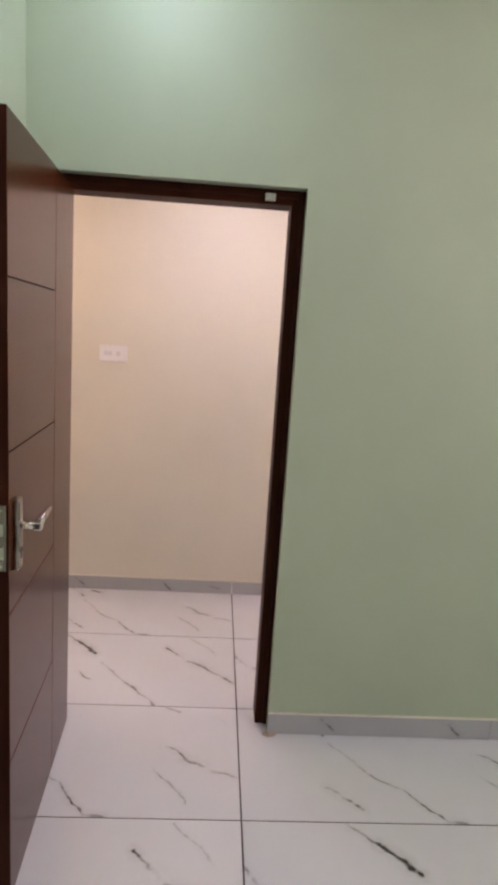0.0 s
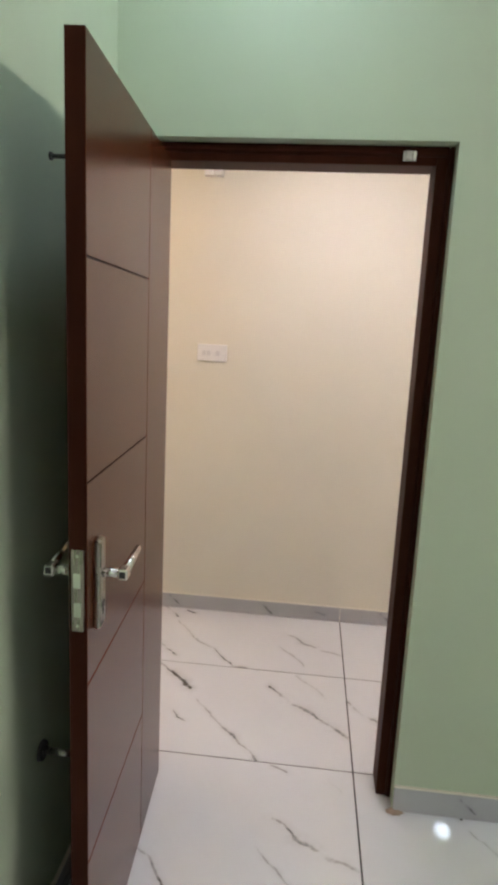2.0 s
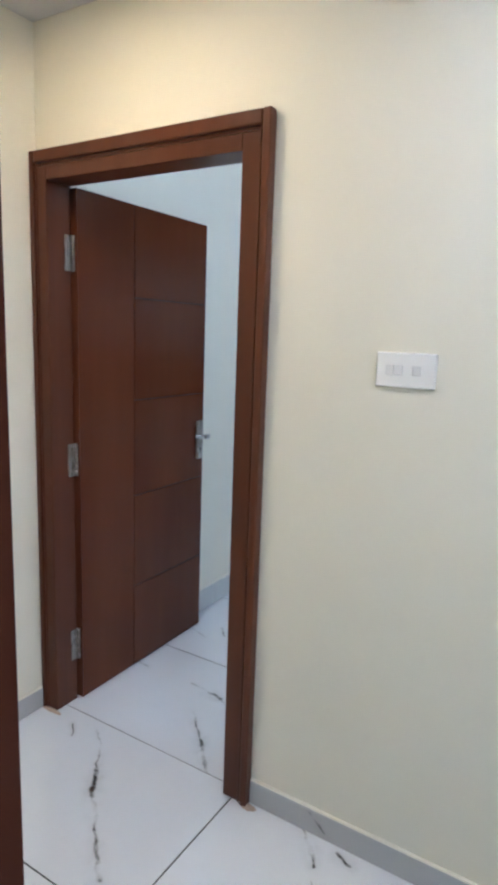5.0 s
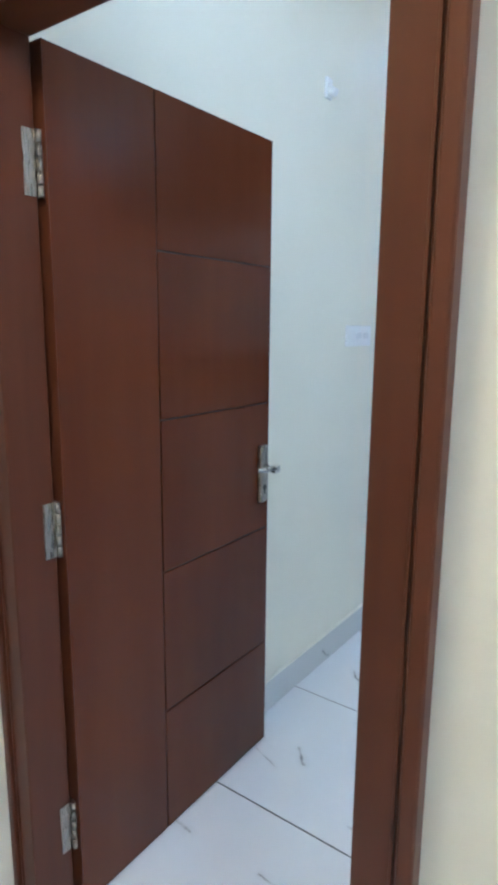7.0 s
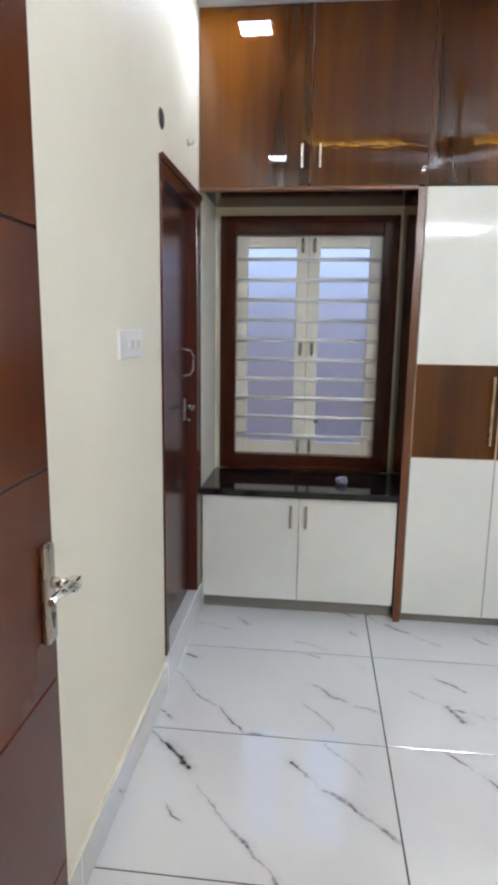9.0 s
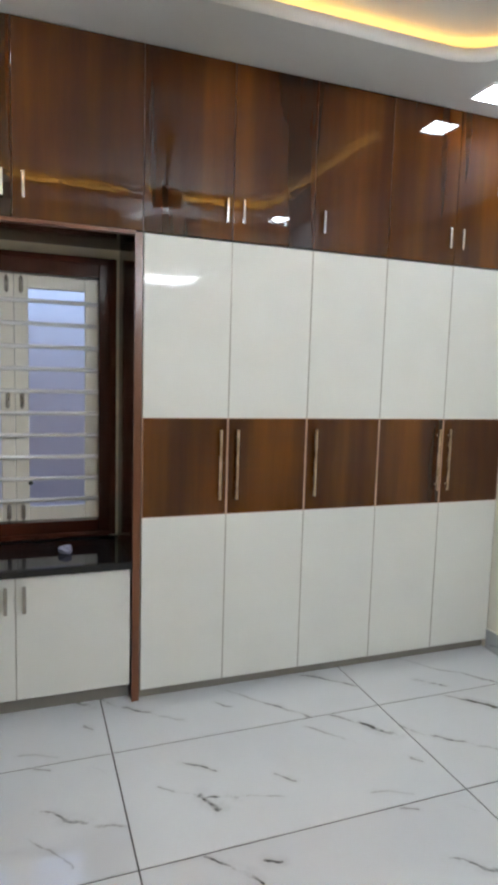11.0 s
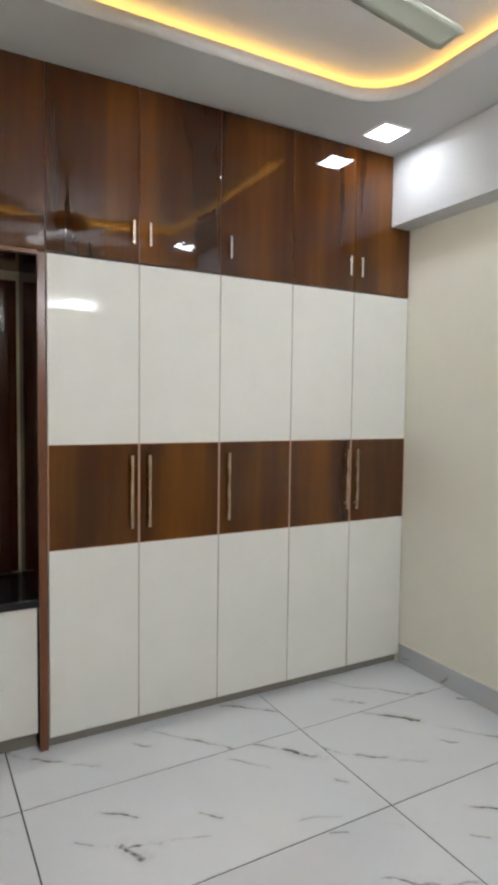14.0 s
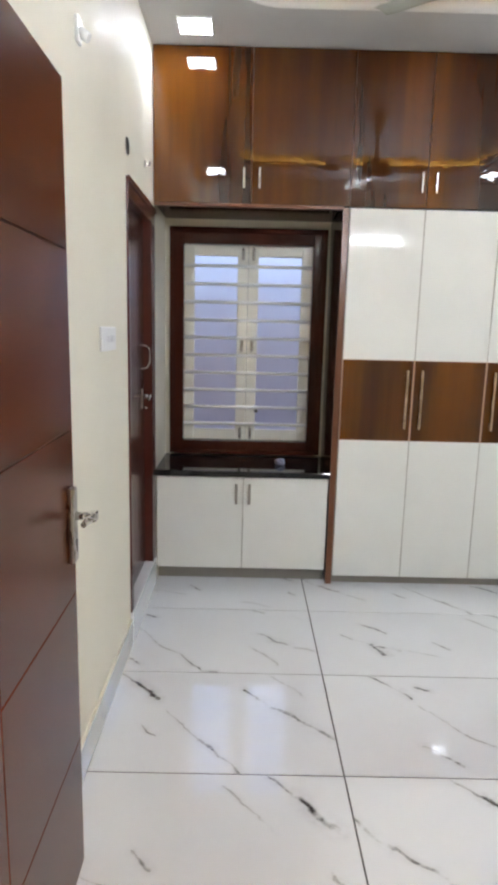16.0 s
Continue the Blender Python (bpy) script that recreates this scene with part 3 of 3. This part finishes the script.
part("head_bead", boxes((XL + 0.008, XL + 0.016, SY0 - 0.002, SY1, SZ1 - 0.022, SZ1 + 0.003), bevel=0.003), M_BATH, s)
d3 = thing("door_3", (XL - 0.05, SY0 + 0.05, SZ0), "closed glossy dark maroon wooden side door above a step", "door", kind="structure")
part("leaf", boxes((XL - 0.072, XL - 0.036, SY0 + fw * 0.6 + 0.002, SY1 - fw - 0.022, SZ0 + 0.006, SZ1 - fw - 0.003), bevel=0.002), M_BATH, d3)
bm = bmesh.new()
hy, hz, hx = 6.135, 1.285, XL - 0.036
pts = [(hx, hy, hz - 0.06), (hx + 0.03, hy, hz - 0.055), (hx + 0.045, hy, hz - 0.03), (hx + 0.047, hy, hz + 0.03), (hx + 0.03, hy, hz + 0.055), (hx, hy, hz + 0.06)]
for a, b in zip(pts, pts[1:]):
    rod(bm, a, b, 0.0042, seg=10)
part("pull_handle", bm, M_STEEL, d3, "dull steel bow pull handle")
pl = part("handle_plate", boxes((hx, hx + 0.006, 6.130, 6.154, 1.02, 1.12), bevel=0.002), M_STEEL, d3, "steel lock plate")
bm = rod(bmesh.new(), (hx, 6.142, 1.085), (hx + 0.045, 6.142, 1.085), 0.009)
rod(bm, (hx + 0.043, 6.150, 1.087), (hx + 0.050, 6.045, 1.078), 0.009, 0.007)
part("lever", bm, M_CHROME, pl, "chrome lever")
part("key", rod(bmesh.new(), (hx, 6.142, 1.035), (hx + 0.03, 6.142, 1.02), 0.004), M_CHROME, pl, "key left in the lock")
structure("door_sill", boxes((XL - 0.14, XL + 0.013, SY0 - 0.004, SY1 + 0.01, -0.002, SZ0), bevel=0.004), M_TILE[0], "white marble step below the side door", "door sill")


# ---- bedroom cupboards ----
def pull(name, x, y, z0, z1, parent, mat, r=0.006, stand=0.026):
    bm = boxes((x - r, x + r, y - stand, y - stand + 0.010, z0, z1), bevel=0.002)
    for z in (z0 + (z1 - z0) * 0.1, z1 - (z1 - z0) * 0.1):
        rod(bm, (x, y, z), (x, y - stand + 0.006, z), r * 0.8, seg=10)
    return part(name, bm, mat, parent)


DOORS = [-1.07, -0.680, -0.287, 0.112, 0.496, 0.876]
PULLS = [-0.718, -0.637, -0.243, 0.463, 0.528]
B0, B1, W0, W1 = 0.848, 1.289, 0.052, 2.067
D = 0.018


def wardrobe_unit(first, last, label):
    x0, x1 = DOORS[first], DOORS[last]
    u = thing("wardrobe", ((x0 + x1) / 2, 6.55, 0), label, "wardrobe", "built-in wardrobe units")
    y = Y_FRONT
    part("carcass", boxes((x0, x0 + 0.018, y + D + 0.002, Y_BACK - 0.002, 0.05, W1), (x1 - 0.018, x1, y + D + 0.002, Y_BACK - 0.002, 0.05, W1),
                          (x0 + 0.018, x1 - 0.018, y + D + 0.002, Y_BACK - 0.002, 0.05, 0.068), (x0 + 0.018, x1 - 0.018, y + D + 0.002, Y_BACK - 0.002, W1 - 0.018, W1),
                          (x0 + 0.018, x1 - 0.018, Y_BACK - 0.012, Y_BACK - 0.002, 0.068, W1 - 0.018)), M_EDGE, u)
    part("plinth", boxes((x0, x1, y + 0.035, y + 0.053, 0, 0.05)), M_PLINTH, u)
    for k in range(first, last):
        a, b = DOORS[k] + 0.0006, DOORS[k + 1] - 0.0006
        d = part("door", boxes((a, b, y + 0.0015, y + D, W0, W1 - 0.002)), M_EDGE, u)
        part("band_edge", boxes((a - 0.0003, b + 0.0003, y + 0.0006, y + D - 0.002, B0 - 0.001, B1 + 0.001)), M_LAMEDGE, d, "copper-toned edge band")
        a, b = a + 0.0029, b - 0.0029
        part("upper_panel", boxes((a, b, y, y + 0.010, B1 + 0.001, W1 - 0.003), bevel=0.0008), M_WHITE, d, "gloss white upper panel")
        part("band_panel", boxes((a + 0.0012, b - 0.0012, y, y + 0.010, B0 + 0.0015, B1 - 0.0015), bevel=0.0008), M_LAM, d, "glossy walnut-grain middle panel")
        part("lower_panel", boxes((a, b, y, y + 0.010, W0 + 0.001, B0 - 0.001), bevel=0.0008), M_WHITE, d, "gloss white lower panel")
        pull("handle", PULLS[k], y, 0.918, 1.238, d, M_BRASS)
    return u


wardrobe_unit(0, 2, "tall two-door wardrobe in gloss white with a walnut band")
wardrobe_unit(2, 3, "tall single-door wardrobe in gloss white with a walnut band")
wardrobe_unit(3, 5, "tall two-door wardrobe in gloss white with walnut band beside the wall")

sp = thing("side_panel", (-1.09, 6.55, 0), "walnut end panel between wardrobe and window niche", "panel")
part("board", boxes((-1.104, -1.0725, Y_FRONT + 0.012, Y_BACK - 0.002, 0, 2.066)), M_LAMDARK, sp)
part("edge_band", boxes((-1.106, -1.0725, Y_FRONT + 0.004, Y_FRONT + 0.012, 0, 2.066), bevel=0.001), M_PANEL_EDGE, sp)

LOFT = [XL + 0.003, -1.585, -1.072, -0.680, -0.289, 0.111, 0.497, XR - 0.004]
LPULL = [-1.622, -1.543, -0.710, -0.636, -0.243, 0.458, 0.532]
L0, L1 = 2.072, Z_BED - 0.004


def loft_unit(first, last, label):
    x0, x1 = LOFT[first], LOFT[last]
    y = Y_FRONT
    u = thing("loft_cupboard", ((x0 + x1) / 2, 6.55, L0), label, "cupboard", "loft cupboards above the wardrobe")
    end = min(x1, BEAM_X - 0.003)
    part("carcass", boxes((x0 + 0.001, x1 - 0.001, y + D + 0.002, Y_BACK - 0.002, L0, L0 + 0.018), (x0 + 0.001, x0 + 0.019, y + D + 0.002, Y_BACK - 0.002, L0 + 0.018, L1),
                          (end - 0.019, end - 0.001, y + D + 0.002, Y_BACK - 0.002, L0 + 0.018, L1)), M_LAMDARK, u, "dark walnut box and underside")
    for k in range(first, last):
        a, b = LOFT[k] + 0.0015, LOFT[k + 1] - 0.0015
        if k == 6:
            bm, e = bmesh.new(), BEAM_X - 0.004
            outline = [(a, L0), (b, L0), (b, BEAM_Z - 0.004), (e, BEAM_Z - 0.004), (e, L1), (a, L1)]
            lo, hi = [[bm.verts.new((px, yy, pz)) for px, pz in outline] for yy in (y, y + D)]
            bm.faces.new(lo), bm.faces.new(hi[::-1])
            for i in range(6):
                j = (i + 1) % 6
                bm.faces.new((lo[i], lo[j], hi[j], hi[i]))
            d = part("door", bm, M_LAM, u, "notched walnut door fitted under the beam")
        else:
            d = part("door", boxes((a, b, y, y + D, L0, L1), bevel=0.0010), M_LAM, u)
            part("edge_band", boxes((a - 0.0008, a + 0.0012, y + 0.0012, y + D, L0, L1)), M_PANEL_EDGE, d)
        pull("handle", LPULL[k], y, 2.143, 2.245, d, M_CHROME, 0.0055, 0.024)
    return u


loft_unit(0, 2, "glossy walnut two-door loft cupboard above the window niche")
loft_unit(2, 4, "glossy walnut two-door loft cupboard above the wardrobe")
loft_unit(4, 5, "glossy walnut single-door loft cupboard above the wardrobe")
loft_unit(5, 7, "glossy walnut two-door loft cupboard notched round the ceiling beam")
structure("trim", boxes((XL + 0.004, -1.106, Y_FRONT - 0.002, Y_FRONT + 0.03, 2.055, 2.0705), bevel=0.001), M_PANEL_EDGE, "light walnut edge strip below the loft cupboard", "trim")

# base cabinet and counter below the window
bc = thing("base_cabinet", (-1.59, 6.55, 0), "low gloss white two-door cabinet below the window", "cabinet")
CX0, CX1, CY = -2.078, -1.112, 6.345
part("body", boxes((CX0, CX1, CY + 0.02, Y_BACK - 0.002, 0.076, 0.618)), M_EDGE, bc)
part("plinth", boxes((CX0, CX1, CY + 0.045, CY + 0.063, 0, 0.075)), M_PLINTH, bc)
for a, b, hx_ in ((CX0, -1.5925, -1.630), (-1.5895, CX1, -1.556)):
    d = part("door", boxes((a + 0.001, b - 0.001, CY, CY + 0.018, 0.077, 0.618), bevel=0.001), M_WHITE, bc)
    pull("handle", hx_, CY, 0.465, 0.582, d, M_STEEL, 0.0075, 0.026)
ct = thing("countertop", (-1.59, 6.55, 0.62), "polished black granite slab under the window", "countertop")
part("front_edge", boxes((XL + 0.003, -1.1065, 6.322, 6.3345, 0.6195, 0.6542), bevel=0.004), M_GRANITE, ct)
part("slab", boxes((XL + 0.003, -1.1065, 6.3345, Y_BACK - 0.002, 0.620, 0.654), bevel=0.004), M_GRANITE, ct)

# crumpled paper left on the counter
bm = bmesh.new()
bmesh.ops.create_icosphere(bm, subdivisions=3, radius=0.026)
for v in bm.verts:
    k = 1 + 0.35 * noise.noise(v.co * 60)
    v.co = Vector((v.co.x * k * 1.25, v.co.y * k, max(v.co.z * k * 0.85, -0.018)))
cp = new("paper_ball", mesh_of("paper_ball", bm, M_CLOTH))
cp.location = (-1.375, 6.53, 0.671)
tagged(cp, "small crumpled bluish paper lying on the granite counter", "paper")

# ---- window ----
w = thing("window_1", (-1.59, Y_BACK, WZ0), "dark framed window with cream shutters and horizontal bars", "window", kind="structure")
FW, FY0, FY1 = 0.078, 6.782, 6.88
part("window_frame", boxes((WX0, WX0 + FW, FY0, FY1, WZ0, WZ1), (WX1 - FW, WX1, FY0, FY1, WZ0, WZ1), (WX0 + FW, WX1 - FW, FY0, FY1, WZ0, WZ0 + FW), (WX0 + FW, WX1 - FW, FY0, FY1, WZ1 - FW - 0.012, WZ1), bevel=0.004),
     M_LAMDARK, w, "dark brown wooden frame")
part("window_bead", boxes((WX0 - 0.004, WX0 + 0.026, FY0 - 0.012, FY0 + 0.01, WZ0, WZ1 + 0.004), (WX1 - 0.026, WX1 + 0.004, FY0 - 0.012, FY0 + 0.01, WZ0, WZ1 + 0.004),
                          (WX0 + 0.026, WX1 - 0.026, FY0 - 0.012, FY0 + 0.01, WZ1 - 0.026, WZ1 + 0.004), (WX0 + 0.026, WX1 - 0.026, FY0 - 0.018, FY0 + 0.01, WZ0 - 0.004, WZ0 + 0.024), bevel=0.004), M_LAMDARK, w)
IX0, IX1, IZ0, IZ1 = WX0 + FW, WX1 - FW, WZ0 + FW, WZ1 - FW - 0.012
MID = (IX0 + IX1) / 2
for a, b, s in ((IX0, MID - 0.001, -1), (MID + 0.001, IX1, 1)):
    st = 0.062
    sh = part("shutter", boxes((a, a + st, 6.835, 6.870, IZ0, IZ1), (b - st, b, 6.835, 6.870, IZ0, IZ1), (a + st, b - st, 6.835, 6.870, IZ0, IZ0 + 0.068), (a + st, b - st, 6.835, 6.870, IZ1 - 0.062, IZ1), bevel=0.003), M_SHUTTER, w, "cream enamelled window shutter")
    part("pane", boxes((a + st - 0.004, b - st + 0.004, 6.850, 6.855, IZ0 + 0.064, IZ1 - 0.058)), M_GLASS, sh, "frosted glass pane")
    for z in (IZ0 + 0.045, 1.335, IZ1 - 0.05):
        x = MID + s * 0.032
        bm = boxes((x - 0.010, x + 0.010, 6.829, 6.835, z - 0.032, z + 0.032), bevel=0.001)
        rod(bm, (x, 6.826, z - 0.04), (x, 6.826, z + 0.04), 0.005, seg=10)
        rod(bm, (x, 6.826, z), (x, 6.808, z), 0.004, seg=8)
        part("bolt", bm, M_STEEL, sh, "small metal window bolt")
for k in range(10):
    z = 0.848 + k * 0.1065
    bm = rod(bmesh.new(), (IX0 + 0.001, 6.812, z), (IX1 - 0.001, 6.812, z), 0.0102, seg=12)
    part("bar", bm, M_BAR, w, "white grill bar")
part("knob", rod(bmesh.new(), (-1.522, 6.835, 0.93), (-1.522, 6.818, 0.93), 0.011, 0.008), M_DARK, w, "small black knob")

# unseen plain wall added beyond the window to dim the lower panes
structure("backdrop", boxes((-9, 9, 14.0, 14.3, -0.45, 3.0)), M_OUT, "unseen dark wall added beyond the window", "wall")


# ---- switches, bell, small fittings ----
def switch_plate(center, size, normal, label, groups):
    """A modular plate; normal is the wall's outward axis, groups are (from, to) spans across it."""
    x, y, z = center
    w_, h = size
    top = thing("switch_plate", center, label, "switch", "electric switch plates")
    def b(u0, u1, z0, z1, d0, d1, bevel):
        if normal == "-y":
            return boxes((x + u0, x + u1, y - d1, y - d0, z + z0, z + z1), bevel=bevel)
        return boxes((x + d0, x + d1, y + u0, y + u1, z + z0, z + z1), bevel=bevel)
    part("plate", b(-w_ / 2, w_ / 2, -h / 2, h / 2, 0, 0.010, 0.004), M_PLATE, top)
    for u0, u1 in groups:
        part("rocker", b(u0, u1, -0.012, 0.012, 0.0095, 0.0135, 0.0015), M_SWITCH, top, "pale grey rocker")
    return top


switch_plate((-0.743, Y_WALL, 1.398), (0.152, 0.086), "-y", "white modular switch plate on the hall wall", ((-0.050, -0.029), (-0.027, -0.006), (0.018, 0.040)))
switch_plate((XL, 5.215, 1.39), (0.225, 0.085), "+x", "white modular switch plate by the side door", ((-0.03, 0.015), (0.035, 0.080)))

b = thing("door_bell", (-0.761, Y_WALL, 2.24), "white wall bell box with a dark red slot", "door bell")
part("case", boxes((-0.806, -0.757, Y_WALL - 0.038, Y_WALL, 2.238, 2.402), (-0.750, -0.714, Y_WALL - 0.038, Y_WALL, 2.238, 2.402), (-0.803, -0.717, Y_WALL - 0.030, Y_WALL, 2.241, 2.399), bevel=0.004), M_PLATE, b)
part("slot", boxes((-0.7565, -0.7505, Y_WALL - 0.0335, Y_WALL - 0.028, 2.262, 2.385)), M_RED, b, "dark red slot")

b = thing("wall_lamp_holder", (XL, 4.90, 2.25), "white bulb holder fixed high on the cream wall", "lamp holder")
part("base", boxes((XL, XL + 0.012, 4.878, 4.922, 2.215, 2.285), bevel=0.005), M_PLATE, b)
part("socket", rod(bmesh.new(), (XL + 0.010, 4.90, 2.245), (XL + 0.036, 4.90, 2.230), 0.016, 0.014, 20), M_PLATE, b)

b = thing("vent_pipe", (XL, 5.63, 2.145), "dark open pipe end in the cream wall", "pipe")
part("pipe_rim", rod(bmesh.new(), (XL - 0.005, 5.635, 2.148), (XL + 0.003, 5.635, 2.148), 0.036, 0.034, 28), M_PLINTH, b)
part("pipe_bore", rod(bmesh.new(), (XL, 5.635, 2.148), (XL + 0.0045, 5.635, 2.148), 0.031, 0.031, 28), M_DARK, b, "dark bore")
b = thing("wall_hook", (XL, 6.07, 2.19), "small steel hook screwed into the wall", "hook")
part("screw_plate", boxes((XL, XL + 0.004, 6.058, 6.082, 2.175, 2.205), bevel=0.001), M_STEEL, b)
part("hook", rod(rod(bmesh.new(), (XL, 6.07, 2.187), (XL + 0.022, 6.07, 2.182), 0.004, seg=10), (XL + 0.022, 6.07, 2.182), (XL + 0.026, 6.07, 2.20), 0.004, seg=10), M_STEEL, b)


# ---- lamps ----
def panel_lamp(x, y, z, size, mat, label):
    p = thing("ceiling_light", (x, y, z), label, "ceiling light", "square ceiling lights")
    h = size / 2
    bm = bmesh.new()
    for r in ((x - h - 0.008, x - h, y - h - 0.008, y + h + 0.008), (x + h, x + h + 0.008, y - h - 0.008, y + h + 0.008), (x - h, x + h, y - h - 0.008, y - h), (x - h, x + h, y + h, y + h + 0.008)):
        box(bm, *r, z - 0.009, z - 0.0002)
    part("rim", bm, M_PLATE, p)
    part("diffuser", boxes((x - h, x + h, y - h, y + h, z - 0.007, z - 0.001)), mat, p, "lit white diffuser")
    return p


for x, y in ((0.51, 6.115), (-1.86, 6.125), (0.50, 3.99), (-1.90, 3.92)):
    panel_lamp(x, y, Z_BED, 0.145, G_COOL, "lit square recessed ceiling light")
panel_lamp(-0.38, 1.86, Z_GREEN, 0.145, G_GREEN, "lit square ceiling light near the green doorway wall")
# added out of view to brighten the rest of the green room
panel_lamp(1.2, -0.9, Z_GREEN, 0.145, G_GREEN, "unseen ceiling light added to brighten the green room")
# hall fixtures are unseen; placed after the bright patch on the hall wall
panel_lamp(-0.15, 2.80, Z_HALL, 0.2, G_HALL, "unseen square ceiling light assumed in the hall")
# added to even out the hall light, with no sign of a lamp
panel_lamp(1.5, 2.80, Z_HALL, 0.2, G_HALL, "unseen square ceiling light assumed in the hall")
# unseen too, placed after the warm glow in the hall's west corner
panel_lamp(-1.55, 2.98, Z_HALL, 0.12, G_WARM, "unseen warm ceiling light assumed in the hall")



def tube_lamp(place, angle, length, mat, label):
    """A slim batten on a wall; at angle 0 the wall faces +y."""
    p = tagged(new("batten_light"), label, "batten light", "wall batten lights")
    p.matrix_basis = pose(*place, 0, 0, angle)
    h = length / 2
    for n_, b_, m_, text in (("housing", boxes((-h, h, 0, 0.022, -0.034, 0.034), bevel=0.003), M_PLATE, ""),
                             ("diffuser", boxes((-h + 0.012, h - 0.012, 0.0215, 0.042, -0.029, 0.029), bevel=0.006), mat, "lit white diffuser")):
        ob = new(n_, mesh_of(n_, b_, m_))
        ob.parent = p
        tagged(ob, text)
    return p


tube_lamp((-0.45, Y_BED, 2.28), 0, 0.6, G_TUBE, "lit slim white batten light on the bedroom wall")
# added fill to brighten the green room; no such lamp is known
tube_lamp((GX1, 0.30, 2.40), 90, 1.2, G_GREEN_FILL, "unseen batten added as fill light on the green wall")

# ---- ceiling fan ----
FX, FY, FZ = -0.70, 5.035, 2.565
fan = thing("ceiling_fan", (FX, FY, Z_UP), "ivory three-blade ceiling fan below the tray ceiling", "ceiling fan")
part("canopy", lathe(bmesh.new(), (FX, FY, Z_UP), [(0.0, -0.075), (0.02, -0.075), (0.045, -0.05), (0.058, -0.012), (0.06, -0.0003), (0.0, -0.0003)]), M_FAN, fan)
part("downrod", rod(bmesh.new(), (FX, FY, FZ + 0.06), (FX, FY, Z_UP - 0.06), 0.0125), M_FAN, fan)
part("motor", lathe(bmesh.new(), (FX, FY, FZ), [(0.0, -0.040), (0.078, -0.040), (0.096, -0.030), (0.104, -0.005), (0.104, 0.022), (0.090, 0.045), (0.045, 0.062), (0.022, 0.075), (0.0, 0.075)]), M_FAN, fan)
part("cap", lathe(bmesh.new(), (FX, FY, FZ), [(0.0, -0.055), (0.045, -0.054), (0.074, -0.048), (0.078, -0.041), (0.078, -0.036), (0.0, -0.036)]), M_FAN, fan)
for angle in (141, 7, 255):
    turn = Matrix.Translation((FX, FY, FZ)) @ Matrix.Rotation(radians(angle), 4, "Z") @ Matrix.Rotation(radians(-6), 4, "X")
    bm = bmesh.new()
    n_ = 14
    rows_ = []
    for k in range(n_ + 1):
        u = k / n_
        x = 0.155 + 0.42 * u
        half = 0.046 + 0.008 * u - (0.012 * max(0, (u - 0.93) / 0.07) ** 2)
        rows_.append([bm.verts.new((x, s_ * half, -0.010 + zz - 0.006 * abs(s_) ** 2)) for zz in (0, 0.003) for s_ in (-1, -0.5, 0, 0.5, 1)])
    for a, b_ in zip(rows_, rows_[1:]):
        for i in range(4):
            bm.faces.new((a[i], a[i + 1], b_[i + 1], b_[i])).smooth = True
            bm.faces.new((a[5 + i], b_[5 + i], b_[6 + i], a[6 + i])).smooth = True
        bm.faces.new((a[0], b_[0], b_[5], a[5]))
        bm.faces.new((a[4], a[9], b_[9], b_[4]))
    for r_ in (rows_[0], rows_[-1]):
        bm.faces.new((r_[0], r_[1], r_[2], r_[3], r_[4], r_[9], r_[8], r_[7], r_[6], r_[5]))
    bm.transform(turn)
    blade = part("blade", bm, M_FAN, fan)
    bm = boxes((0.085, 0.205, -0.016, 0.016, -0.018, -0.013), bevel=0.002)
    for sx in (0.172, 0.192):
        for sy in (-0.008, 0.008):
            rod(bm, (sx, sy, -0.018), (sx, sy, -0.022), 0.004, seg=8)
    bm.transform(turn)
    part("bracket", bm, M_FAN, blade)

# ---- floor tiles ----
floor_ob = bpy.data.objects["floor"]
tile_meshes = {}


def lay(x, y, clip, which, height=0.6):
    """One tile with its corner at (x, y), cut to the room."""
    x0, x1 = max(0.0029, clip[0] - x), min(1.2 - 0.0029, clip[1] - x)
    y0, y1 = max(0.0029, clip[2] - y), min(height - 0.0029, clip[3] - y)
    if x1 - x0 < 0.02 or y1 - y0 < 0.02:
        return
    key = (round(x0, 3), round(x1, 3), round(y0, 3), round(y1, 3), which)
    if key not in tile_meshes:
        bm = bmesh.new()
        lo = [bm.verts.new(p) for p in ((x0, y0, -0.0019), (x1, y0, -0.0019), (x1, y1, -0.0019), (x0, y1, -0.0019))]
        e = 0.0003
        mid = [bm.verts.new(p) for p in ((x0, y0, -e), (x1, y0, -e), (x1, y1, -e), (x0, y1, -e))]
        hi = [bm.verts.new(p) for p in ((x0 + e, y0 + e, 0), (x1 - e, y0 + e, 0), (x1 - e, y1 - e, 0), (x0 + e, y1 - e, 0))]
        bm.faces.new(hi)
        for a, b_ in ((lo, mid), (mid, hi)):
            for k in range(4):
                bm.faces.new((a[k], a[(k + 1) % 4], b_[(k + 1) % 4], b_[k]))
        tile_meshes[key] = mesh_of("tile", bm, M_TILE[which])
    ob = new("tile", tile_meshes[key])
    ob.parent = floor_ob
    ob.location = (x, y, 0)


# green room and hall share one grid, the bedroom has its own
for i in range(-2, 2):
    for j in range(-8, 3):
        clip = (GX0 - 0.1, GX1, GY0, 9) if j < 0 else (XL, GX1, -9, 3.572)
        lay(1.2 * i, 2.4 + 0.6 * j, clip, 3 if (i, j) == (-2, 1) else (1 if (j % 2) == 0 else 0))
for i in range(3):
    for j in range(6):
        y = 5.972 - 0.6 * j
        lay(-2.437 + 1.2 * i, y, (XL, XR, 3.576, Y_BACK), ((2, 0, 1, 2, 4, 1), (1, 2, 0, 1, 2, 0), (0, 1, 2, 0, 1, 2))[i][j])
